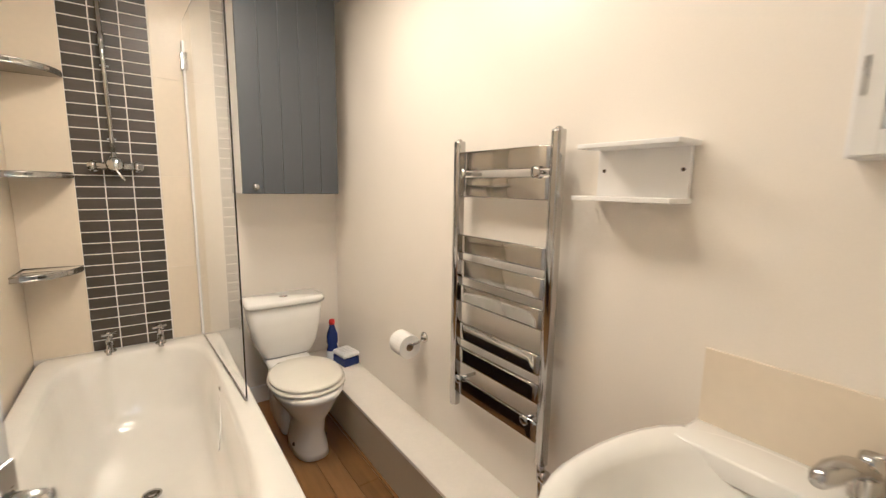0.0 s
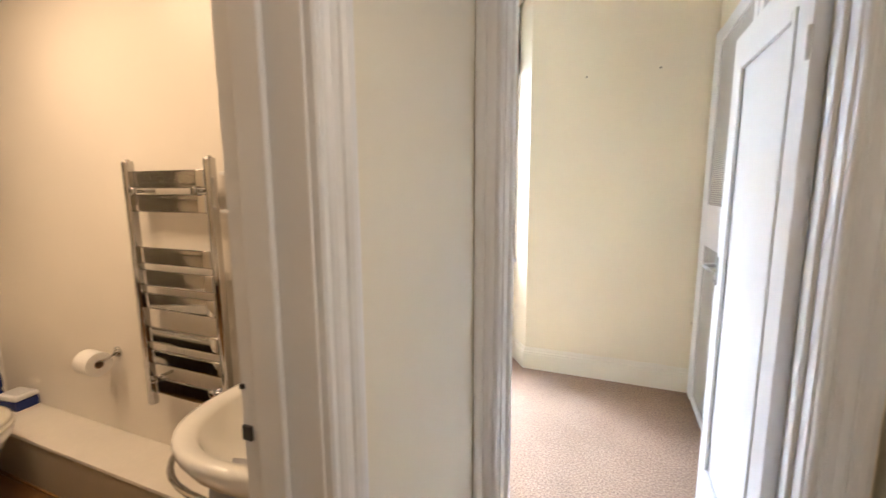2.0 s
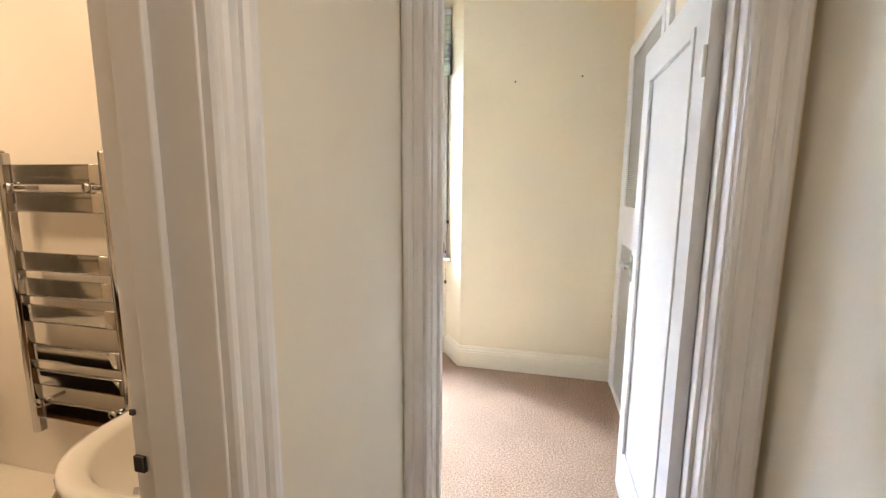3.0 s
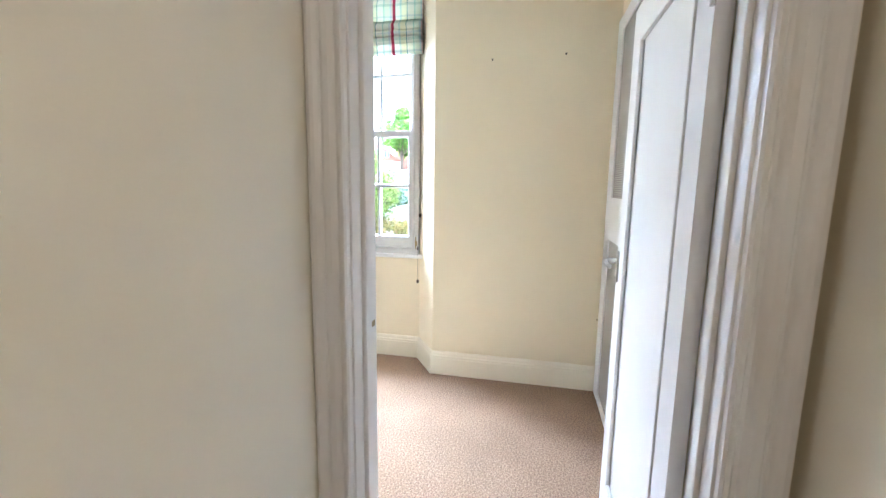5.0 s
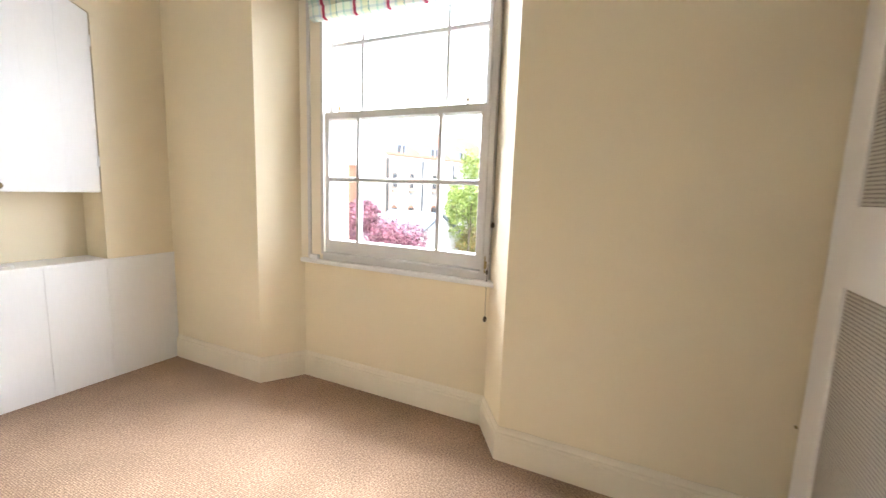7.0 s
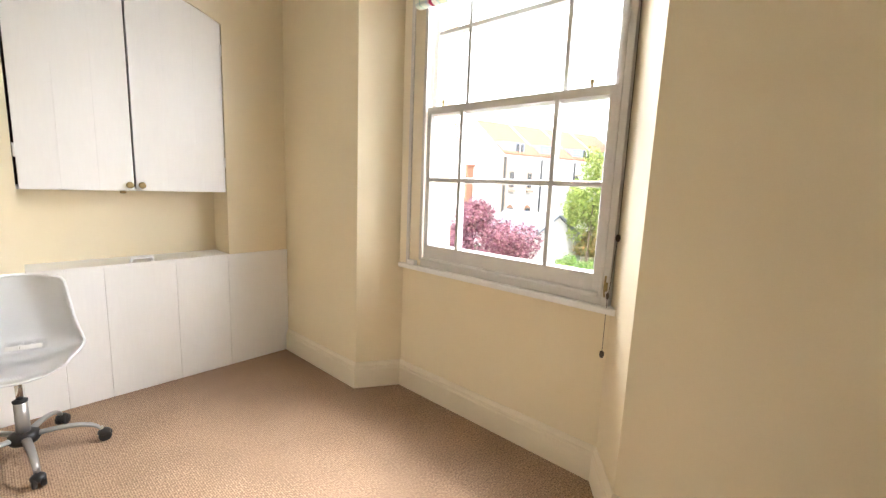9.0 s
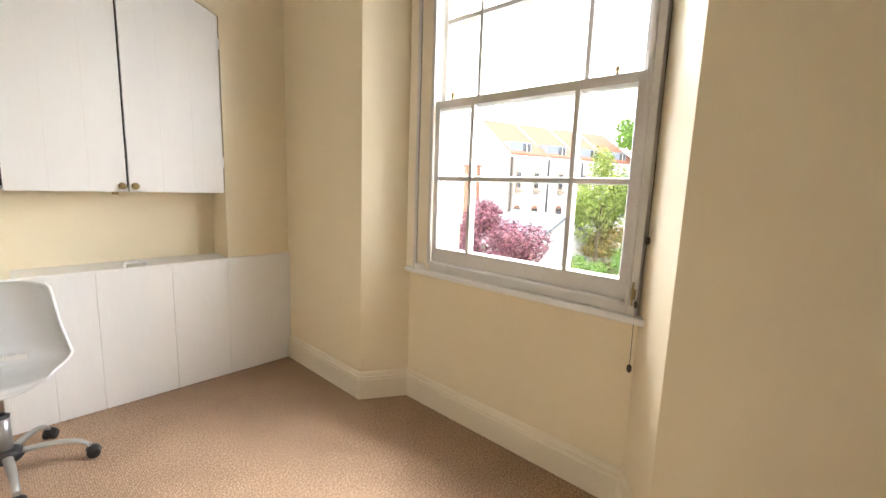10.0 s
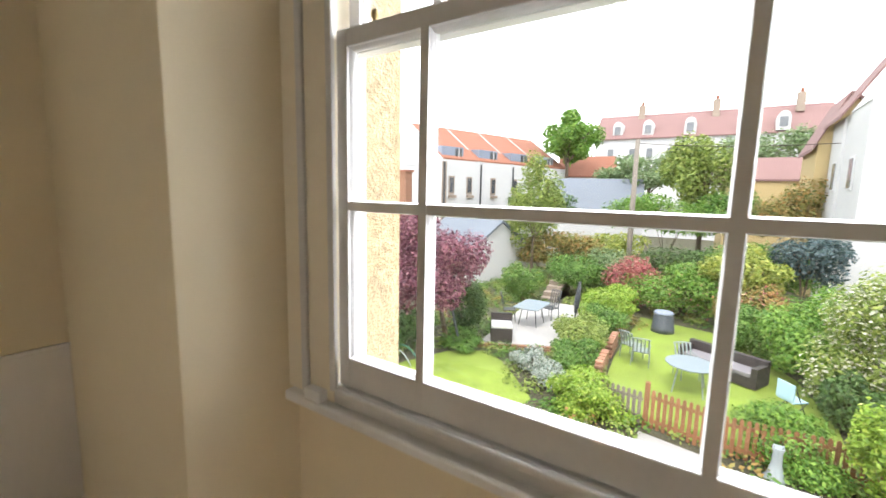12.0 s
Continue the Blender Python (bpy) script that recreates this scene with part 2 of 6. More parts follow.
def part(name, bm, material, parent=None, label="", smooth=False, kind=""):
    """Links bm, built in the place's own metres, as one mesh object under parent."""
    off = OFF[parent.name] if parent else Vector()
    if off.length:
        bmesh.ops.translate(bm, verts=bm.verts, vec=-off)
    me = bpy.data.meshes.new(name)
    bm.normal_update()
    bm.to_mesh(me)
    bm.free()
    for mt in material if isinstance(material, (list, tuple)) else [material]:
        me.materials.append(mt)
    if smooth:
        me.shade_smooth()
    ob = new(name, me)
    ob.parent = parent
    OFF[ob.name] = off
    return tagged(ob, label, kind=kind)


def setting(name, bm, material, label, category, smooth=False):
    return tagged(part(name, bm, material, None, label, smooth), label, category, kind="structure")


def bx(bm, x0, x1, y0, y1, z0, z1, bev=0.0, seg=2, m=None):
    mat = Matrix.LocRotScale(((x0 + x1) / 2, (y0 + y1) / 2, (z0 + z1) / 2), None, (abs(x1 - x0), abs(y1 - y0), abs(z1 - z0)))
    v = bmesh.ops.create_cube(bm, size=1, matrix=(m @ mat) if m else mat)["verts"]
    if bev:
        bmesh.ops.bevel(bm, geom=list({e for q in v for e in q.link_edges}), offset=bev, segments=seg, affect="EDGES", profile=0.5)
    return bm


def cyl(bm, p, q, r, r2=None, n=16):
    p, q = Vector(p), Vector(q)
    m = Matrix.Translation((p + q) / 2) @ (q - p).to_track_quat("Z", "Y").to_matrix().to_4x4()
    bmesh.ops.create_cone(bm, cap_ends=True, segments=n, radius1=r, radius2=r if r2 is None else r2, depth=(q - p).length, matrix=m)
    return bm


def ball(bm, c, r, s=(1, 1, 1), n=14):
    bmesh.ops.create_uvsphere(bm, u_segments=n, v_segments=n // 2 + 1, radius=r, matrix=Matrix.LocRotScale(c, None, s))
    return bm


def loft(bm, rings, cap0=True, cap1=True, closed=False):
    rows = [[bm.verts.new(p) for p in r] for r in rings]
    k = len(rows[0])
    pairs = list(zip(rows, rows[1:])) + ([(rows[-1], rows[0])] if closed else [])
    for a, b in pairs:
        for i in range(k):
            bm.faces.new((a[i], a[(i + 1) % k], b[(i + 1) % k], b[i]))
    if cap0 and not closed:
        bm.faces.new(list(reversed(rows[0])))
    if cap1 and not closed:
        bm.faces.new(rows[-1])
    return bm


def oval(cx, cy, z, a, b, p=2.0, n=32, front=None):
    """A ring of points at height z; p above 2 squares it off."""
    out = []
    for i in range(n):
        t = 2 * math.pi * i / n
        c, s = math.cos(t), math.sin(t)
        out.append(Vector((cx + a * math.copysign(abs(c) ** (2 / p), c), cy + b * math.copysign(abs(s) ** (2 / p), s), z)))
    return out


def lathe(bm, prof, at, axis=(0, 0, 1), n=20):
    q = Vector(axis).to_track_quat("Z", "Y").to_matrix()
    rings = [[Vector(at) + q @ Vector((r * math.cos(2 * math.pi * i / n), r * math.sin(2 * math.pi * i / n), h)) for i in range(n)] for r, h in prof]
    return loft(bm, rings)


def tube(bm, pts, r, n=8):
    pts = [Vector(p) for p in pts]
    rings = []
    up = Vector((0.13, 0.21, 0.97))
    for i, p in enumerate(pts):
        d = (pts[min(i + 1, len(pts) - 1)] - pts[max(i - 1, 0)]).normalized()
        if abs(d.dot(up)) > 0.95:
            up = Vector((0.9, 0.3, 0.1))
        s = d.cross(up).normalized()
        u = s.cross(d)
        rings.append([p + r * (math.cos(2 * math.pi * k / n) * s + math.sin(2 * math.pi * k / n) * u) for k in range(n)])
    return loft(bm, rings)


def bend(p, q, c, n=8):
    """Points on a curve from p to q drawn towards c."""
    p, q, c = Vector(p), Vector(q), Vector(c)
    return [(1 - t) ** 2 * p + 2 * t * (1 - t) * c + t * t * q for t in (i / n for i in range(n + 1))]


def prism(bm, plan, z0, z1):
    return loft(bm, [[Vector((x, y, z)) for x, y in plan] for z in (z0, z1)])


def moulding(bm, plan, prof):
    """Sweeps prof, pairs of (out, up), along plan, out to the left of the way."""
    rows = []
    for i, p in enumerate(plan):
        p = Vector(p)
        d0 = (p - Vector(plan[i - 1])).normalized() if i else None
        d1 = (Vector(plan[i + 1]) - p).normalized() if i < len(plan) - 1 else None
        d0, d1 = d0 or d1, d1 or d0
        n0, n1 = Vector((-d0.y, d0.x)), Vector((-d1.y, d1.x))
        m = (n0 + n1) / (1 + n0.dot(n1))
        rows.append([Vector((p.x + m.x * o, p.y + m.y * o, z)) for o, z in prof])
    return loft(bm, rows)


def upright(bm, base, along, out, prof, z0, z1):
    """An upright moulding: prof gives (along, out) pairs from base."""
    a, o, b = Vector(along), Vector(out), Vector(base)
    return loft(bm, [[Vector((*(b + a * u + o * v), z)) for u, v in prof] for z in (z0, z1)])


# ---- structure ----
B = bmesh.new
XB, XW, XR, YB = 1.155, 3.215, 3.47, 2.78      # bathroom wall, window wall, window recess, bathroom end wall
YL, YR, XD = 2.69, -1.10, 1.275                # bedroom end walls, bedroom side of the door wall
CEILH, BATHC, HALLC = 2.95, 2.50, 2.55

setting("floor_bedroom", bx(bx(B(), XD - 0.12, XW, YR, 2.96, -0.2, 0), XW, XR, 0.0, 1.9, -0.2, -0.001), CARPET, "beige ribbed wool carpet fitted wall to wall", "carpet")
setting("floor_hall", bx(B(), -2.2, XD - 0.122, YR - 0.02, 0.0, -0.2, -0.002), CARPET, "beige carpet running through the narrow hall", "carpet")
setting("subfloor_bathroom", bx(B(), -0.5, XB, 0.0, YB, -0.2, -0.012), GROUT, "pale screed under the wooden bathroom floor", "floor")
setting("ceiling_bedroom", bx(B(), XD - 0.12, 4.0, YR - 0.3, 3.2, CEILH, CEILH + 0.1), CEIL, "plain white painted bedroom ceiling", "ceiling")
setting("ceiling_hall", bx(B(), -2.3, XD - 0.122, YR - 0.2, -0.002, HALLC, HALLC + 0.1), CEIL, "plain white painted hall ceiling", "ceiling")
setting("ceiling_bathroom", bx(B(), -0.6, XB + 0.1, 0.0, YB + 0.1, BATHC, BATHC + 0.1), CEIL, "plain white painted bathroom ceiling", "ceiling")

# bathroom walls
setting("wall_bathroom_end", bx(B(), -0.6, XB + 0.118, YB, YB + 0.1, -0.2, BATHC), MAGNOLIA, "magnolia painted wall behind the toilet", "wall")
setting("wall_bathroom_side", bx(B(), -0.52, -0.40, -0.02, YB, -0.2, BATHC), CREAMTILE, "cream tiled wall along the bath", "wall")
setting("wall_bathroom_radiator", bx(B(), XB, XB + 0.055, -0.14, YB, -0.2, BATHC), MAGNOLIA, "magnolia painted wall with towel rail", "wall")
bm = bx(B(), 0.44, XB, -0.15, -0.001, -0.2, HALLC)
setting("wall_between_doors", bm, HALL, "plain off-white wall between two doorways", "wall")
bm = bx(bx(B(), -0.52, -0.39, -0.15, -0.02, -0.2, HALLC), -0.39, 0.44, -0.15, -0.001, 2.06, HALLC)
setting("wall_over_bathroom_door", bm, HALL, "off-white wall round the bathroom doorway", "wall")
setting("wall_hall_north", bx(B(), -2.2, -0.52, -0.15, -0.02, -0.2, HALLC), HALL, "plain off-white hall wall", "wall")
setting("wall_hall_south", bx(B(), -2.2, XB, YR - 0.14, YR - 0.02, -0.2, HALLC), HALL, "plain off-white hall wall", "wall")
setting("wall_hall_end", bx(B(), -2.32, -2.2, YR - 0.14, -0.02, -0.2, HALLC), HALL, "plain off-white hall end wall", "wall")

# the wall with the bedroom door
OL, OR, OH = -0.235, -0.985, 2.04
bm = B()
bx(bm, XB + 0.055, XD, OL + 0.03, 2.96, -0.2, CEILH)
bx(bm, XB, XB + 0.055, OL + 0.03, -0.14, -0.2, CEILH)
bx(bm, XB, XD, YR - 0.14, OR - 0.03, -0.2, CEILH)
bx(bm, XB, XD, OR - 0.03, OL + 0.03, OH + 0.03, CEILH)
setting("wall_bedroom_door", bm, CREAM, "cream painted wall round the bedroom doorway", "wall")
setting("wall_bedroom_cupboard", bx(B(), XD, XW + 0.6, YR - 0.14, YR, -0.2, CEILH), CREAM, "cream painted wall with a built-in cupboard", "wall")

# window wall with splayed sides
HEAD = 2.86
setting("wall_window_south", prism(B(), [(XW, YR), (XR + 0.02, YR), (XR + 0.02, 0.262), (XR, 0.252), (XW, 0.079)], -0.2, CEILH), CREAM, "cream painted wall with splayed window side", "wall")
setting("wall_window_north", prism(B(), [(XW, 1.779), (XR, 1.618), (XR + 0.02, 1.608), (XR + 0.02, 3.0), (XW, 3.0)], -0.2, CEILH), CREAM, "cream painted wall with splayed window side", "wall")
setting("wall_under_window", bx(B(), XR, XR + 0.02, 0.252, 1.618, -0.2, 0.83), CREAM, "cream painted wall below the window sill", "wall")
setting("wall_over_window", prism(B(), [(XW, 0.079), (XR + 0.02, 0.252), (XR + 0.02, 1.618), (XW, 1.779)], HEAD, CEILH), CREAM, "cream painted window head", "wall")
bm = B()
bx(bm, XR + 0.02, 3.74, -3.5, 0.30, -4.0, 3.6)
bx(bm, 3.562, 3.74, 1.452, 5.5, -4.0, 3.6)
bx(bm, XR + 0.02, 3.74, 0.30, 1.452, -4.0, 0.74)
bx(bm, XR + 0.02, 3.74, 0.30, 1.452, HEAD, 3.6)
bx(bm, XR + 0.02, 3.562, 1.62, 5.5, -4.0, 3.6)
setting("wall_outside", bm, ROUGHCAST, "ochre roughcast outer wall of the house", "wall")

# alcove end of the bedroom: flat wall with an arched niche
AL, AR, AS, AT = 1.755, 2.785, 2.35, 2.47
bm = B()
bx(bm, XD, AL, YL, YL + 0.12, -0.2, CEILH)
bx(bm, AR, XW, YL, YL + 0.12, -0.2, CEILH)
ARCH = [(AL + (AR - AL) * i / 16, AS + (AT - AS) * (1 - (2 * i / 16 - 1) ** 2)) for i in range(17)]
ring0 = [Vector((x, YL, z)) for x, z in ARCH] + [Vector((AR, YL, CEILH)), Vector((AL, YL, CEILH))]
loft(bm, [ring0, [v + Vector((0, 0.12, 0)) for v in ring0]])
setting("wall_alcove", bm, CREAM, "cream painted wall with an arched cupboard niche", "wall")
setting("wall_niche", bx(B(), XD, XW, YL + 0.25, YL + 0.30, -0.2, CEILH), CREAM, "cream painted back of the arched niche", "wall")
for xa, xb in ((AL - 0.03, AL), (AR, AR + 0.03)):
    setting("wall_niche_side", bx(B(), xa, xb, YL + 0.12, YL + 0.25, 0, CEILH), CREAM, "cream painted side of the arched niche", "wall")

# skirting boards
SK = [(0, 0), (0.022, 0), (0.022, 0.125), (0.019, 0.13), (0.019, 0.142), (0.013, 0.148), (0.011, 0.16), (0.005, 0.172), (0, 0.174)]
setting("baseboard", moulding(B(), [(XW, 2.675), (XW, 1.779), (XR, 1.618), (XR, 0.252), (XW, 0.079), (XW, YR + 0.022)][::-1], SK), SKIRT, "cream gloss moulded skirting board round the window bay", "skirting")
setting("baseboard_end", moulding(B(), [(XD, OL + 0.09), (XD, 2.67)], [(-o, z) for o, z in SK]), SKIRT, "cream gloss moulded skirting board", "skirting")

# door linings, stops and architraves
ARP = [(0, 0), (0.001, 0.014), (0.005, 0.019), (0.012, 0.019), (0.016, 0.013), (0.022, 0.012), (0.026, 0.017), (0.032, 0.022), (0.044, 0.024), (0.047, 0.021), (0.050, 0.021), (0.053, 0.027), (0.060, 0.033), (0.068, 0.035), (0.0755, 0.034), (0.0765, 0.0)]


def doorway(name, lining, stop, arch_l, arch_r, arch_t, label):
    t = thing(name, (lining[0][0], lining[0][2], 0), label, "door frame")
    tagged(t, kind="structure")
    for box in lining:
        part("lining", bx(B(), *box, 0.002), WHITE, t)
    for box in stop:
        part("stop", bx(B(), *box, 0.003), WHITE, t)
    part("architrave", arch_l, WHITE, t)
    part("architrave", arch_r, WHITE, t)
    part("architrave", arch_t, WHITE, t)
    return t


bath_frame = doorway("door_frame_bathroom", [(0.41, 0.44, -0.152, 0.0, 0, 2.06), (-0.39, -0.36, -0.152, 0.0, 0, 2.06), (-0.36, 0.41, -0.152, 0.0, 2.03, 2.06)],
                     [(0.400, 0.411, -0.090, -0.040, 0, 2.03), (-0.361, -0.350, -0.090, -0.040, 0, 2.03), (-0.350, 0.400, -0.090, -0.040, 2.020, 2.031)],
                     upright(B(), (0.414, -0.152), (1, 0), (0, -1), [(u * 0.95, v * 0.8) for u, v in ARP], 0, 2.11), upright(B(), (-0.368, -0.152), (-1, 0), (0, -1), ARP, 0, 2.11),
                     bx(B(), -0.44, 0.48, -0.172, -0.152, 2.04, 2.11, 0.004), "white gloss bathroom door frame with moulded architrave")
part("bolt_keep", bx(B(), 0.405, 0.4105, -0.020, -0.002, 1.056, 1.080, 0.001), BLACK, bath_frame, "dark metal latch keep")
part("bolt_keep", bx(B(), 0.406, 0.4105, -0.010, -0.002, 1.140, 1.148, 0.001), BLACK, bath_frame, "small dark screw head")

bed_frame = doorway("door_frame_bedroom", [(XB - 0.002, XD + 0.002, OL, OL + 0.03, 0, OH), (XB - 0.002, XD + 0.002, OR - 0.03, OR, 0, OH), (XB - 0.002, XD + 0.002, OR, OL, OH, OH + 0.03)],
                    [(XB + 0.045, XB + 0.078, OL - 0.012, OL + 0.001, 0, OH), (XB + 0.045, XB + 0.078, OR - 0.001, OR + 0.012, 0, OH), (XB + 0.045, XB + 0.078, OR, OL, OH - 0.012, OH)],
                    upright(B(), (XB - 0.002, OL + 0.006), (0, 1), (-1, 0), ARP, 0, 2.11), upright(B(), (XB - 0.002, OR - 0.006), (0, -1), (-1, 0), [(u * 1.42, v) for u, v in ARP], 0, 2.11),
                    bx(B(), XB - 0.022, XB - 0.002, OR - 0.08, OL + 0.08, OH + 0.005, OH + 0.075, 0.004), "white gloss bedroom door frame with moulded architrave")
part("architrave", upright(B(), (XD + 0.002, OL + 0.006), (0, 1), (1, 0), [(u, v * 2.1) for u, v in ARP], 0, 2.11), WHITE, bed_frame)
part("strike_plate", bx(B(), XD - 0.016, XD + 0.0025, OL - 0.0015, OL + 0.004, 1.040, 1.054), BRASS, bed_frame, "dull metal strike plate")

# ---- bathroom ----
def lever(parent, plate, face, along, label):
    """A lever handle on a plate. face: out of the door; along: the way the lever points."""
    p, f, a = Vector(plate), Vector(face), Vector(along)
    rot = Matrix((( a.x, f.x, 0), (a.y, f.y, 0), (0, 0, 1))).to_4x4()
    m = Matrix.Translation(p) @ rot
    h = part("door_handle", bx(B(), -0.018, 0.018, 0, 0.007, -0.060, 0.060, 0.0025, m=m), SATIN, parent, label)
    bm = B()
    cyl(bm, m @ Vector((0, 0.006, 0.022)), m @ Vector((0, 0.045, 0.022)), 0.010)
    pts = [m @ v for v in bend((0, 0.040, 0.022), (0.105, 0.048, 0.016), (0.012, 0.062, 0.024), 8)]
    tube(bm, pts, 0.0085, 10)
    part("lever", bm, SATIN, h, "curved satin lever", True)
    part("keyhole", cyl(B(), m @ Vector((0, 0.006, -0.045)), m @ Vector((0, 0.009, -0.045)), 0.006, n=12), BLACK, h)


def panelled_door(name, hinge, turn, width, label, lever_side, lever_z):
    """A door leaf with one long recessed panel, hinged at hinge and swung to turn degrees."""
    t = thing(name, (*hinge, 0), label, "door")
    m = Matrix.Translation((*hinge, 0)) @ Matrix.Rotation(radians(turn), 4, "Z")
    bm = B()
    w, th, H = width, 0.036, 2.02
    st = 0.115
    for x0, x1, z0, z1 in ((0, st, 0.006, H), (w - st, w, 0.006, H), (st, w - st, 0.006, 0.23), (st, w - st, H - 0.12, H)):
        bx(bm, x0, x1, -th, 0, z0, z1, m=m)
    bmesh.ops.remove_doubles(bm, verts=bm.verts, dist=0.0001)
    part("leaf", bm, WHITE, t)
    part("panel", bx(B(), st - 0.002, w - st + 0.002, -th + 0.010, -0.010, 0.228, H - 0.118, m=m), WHITE, t)
    for x0, x1, z0, z1 in ((st - 0.012, st + 0.016, 0.218, H - 0.108), (w - st - 0.016, w - st + 0.012, 0.218, H - 0.108), (st + 0.016, w - st - 0.016, 0.218, 0.246), (st + 0.016, w - st - 0.016, H - 0.136, H - 0.108)):
        part("bead", bx(B(), x0, x1, -0.008, 0.006, z0, z1, 0.004, m=m), WHITE, t)
    for z in (0.25, 1.75):
        part("hinge", cyl(B(), m @ Vector((0.0, 0.004, z)), m @ Vector((0.0, 0.004, z + 0.08)), 0.006, n=10), SATIN, t, "satin metal hinge")
    a = (m.to_3x3() @ Vector((-1, 0, 0)))
    f = (m.to_3x3() @ Vector((0, lever_side, 0)))
    lever(t, m @ Vector((w - 0.020, 0.0 if lever_side > 0 else -th, lever_z)), f, a, "satin chrome lever handle on a plate")
    return t


panelled_door("door_bathroom", (-0.355, 0.0), 65.5, 0.70, "white painted panel door standing open into the bathroom", -1, 1.055)
panelled_door("door_bedroom", (XD + 0.006, -0.948), 0, 0.745, "white painted panel door standing open into the bedroom", 1, 1.096)

# bath with a rounded well
tub = thing("bathtub", (0.02, 1.85, 0), "white enamelled bath with rounded inside", "bathtub")
x0, x1, y0, y1, ZR = -0.385, 0.415, 0.93, YB - 0.008, 0.52
cx, cy = (x0 + x1) / 2, (y0 + y1) / 2
N = 48
a0, b0 = (x1 - x0) / 2, (y1 - y0) / 2
bm = loft(B(), [oval(cx, cy, ZR - 0.045, a0 - 0.002, b0 - 0.002, 26, N), oval(cx, cy, ZR - 0.012, a0, b0, 26, N), oval(cx, cy, ZR - 0.003, a0 - 0.004, b0 - 0.004, 24, N), oval(cx, cy, ZR, a0 - 0.012, b0 - 0.012, 20, N),
                oval(cx - 0.005, cy + 0.02, ZR - 0.001, a0 - 0.075, b0 - 0.115, 6, N), oval(cx - 0.005, cy + 0.02, ZR - 0.008, a0 - 0.088, b0 - 0.13, 5.5, N), oval(cx - 0.005, cy + 0.025, ZR - 0.03, a0 - 0.097, b0 - 0.142, 5, N),
                oval(cx - 0.005, cy + 0.04, ZR - 0.16, a0 - 0.118, b0 - 0.185, 4.6, N), oval(cx, cy + 0.06, ZR - 0.30, a0 - 0.14, b0 - 0.25, 4.2, N), oval(cx, cy + 0.08, ZR - 0.37, a0 - 0.175, b0 - 0.31, 3.8, N), oval(cx, cy + 0.09, ZR - 0.395, a0 - 0.24, b0 - 0.40, 3.2, N), oval(cx, cy + 0.09, ZR - 0.40, 0.03, 0.12, 2.4, N)], False, True)
part("shell", bm, ENAMEL, tub, "", True)
part("side_panel", bx(bx(B(), 0.372, 0.39, 0.955, YB, 0, 0.476), -0.385, 0.39, 0.95, 0.97, 0, 0.476), BATHSIDE, tub, "dark side panel")
part("waste", lathe(B(), [(0.034, 0), (0.036, 0.004), (0.028, 0.007), (0.012, 0.004)], (0.037, 1.985, 0.123)), CHROME, tub, "chrome waste", True)
part("overflow", cyl(B(), (0.325, 2.04, 0.470), (0.312, 2.04, 0.468), 0.026, n=20), CHROME, tub, "chrome overflow plate")
part("chain", tube(B(), bend((0.312, 2.04, 0.475), (0.268, 1.79, 0.345), (0.30, 1.92, 0.39), 14), 0.0035, 6), SATIN, tub, "hanging plug chain")
for tx in (-0.10, 0.117):
    tap = thing("bath_tap", (tx, 2.72, ZR), "chrome pillar tap with a cross head on the bath rim", "tap", "bath taps")
    part("base", lathe(B(), [(0.025, 0), (0.026, 0.006), (0.018, 0.012), (0.016, 0.05), (0.019, 0.058), (0.012, 0.07), (0.011, 0.088)], (tx, 2.72, ZR)), CHROME, tap, "", True)
    bm = B()
    for a in (0.4, 0.4 + math.pi / 2):
        d = Vector((math.cos(a), math.sin(a), 0)) * 0.033
        cyl(bm, Vector((tx, 2.72, ZR + 0.094)) - d, Vector((tx, 2.72, ZR + 0.094)) + d, 0.007, n=10)
    ball(bm, (tx, 2.72, ZR + 0.097), 0.013)
    part("cross_head", bm, CHROME, tap, "", True)
    part("spout", tube(B(), bend((tx, 2.715, ZR + 0.045), (tx, 2.625, ZR + 0.012), (tx, 2.64, ZR + 0.055), 8), 0.012, 10), CHROME, tap, "", True)

# shower
sh = thing("shower_mixer", (-0.008, YB, 1.475), "exposed chrome shower mixer with a riser pipe on dark tiles", "shower")
yv = YB - 0.055
bm = B()
cyl(bm, (-0.108, yv, 1.47), (0.098, yv, 1.47), 0.019)
for px in (-0.092, 0.084):
    lathe(bm, [(0.020, -0.012), (0.024, 0.0), (0.020, 0.012)], (px, yv, 1.47), (1, 0, 0))
    cyl(bm, (px, yv, 1.47), (px, YB - 0.006, 1.47), 0.012)
    cyl(bm, (px, YB - 0.014, 1.47), (px, YB - 0.005, 1.47), 0.028, n=20)
part("valve_body", bm, CHROME, sh, "", True)
bm = lathe(B(), [(0.034, -0.01), (0.038, 0.01), (0.036, 0.03), (0.028, 0.042), (0.012, 0.047)], (-0.006, yv, 1.475), (0, -1, 0.15))
tube(bm, bend((-0.006, yv - 0.035, 1.475), (0.03, yv - 0.06, 1.40), (-0.0, yv - 0.06, 1.44), 6), 0.006)
part("control", bm, CHROME, sh, "", True)
bm = cyl(B(), (-0.008, yv, 1.50), (-0.018, yv, 2.44), 0.0105)
cyl(bm, (-0.0135, yv, 2.02), (-0.014, yv, 2.10), 0.0135)
lathe(bm, [(0.022, 0), (0.024, 0.02), (0.014, 0.03), (0.0105, 0.05)], (-0.008, yv, 1.49))
part("riser_pipe", bm, CHROME, sh, "", True)
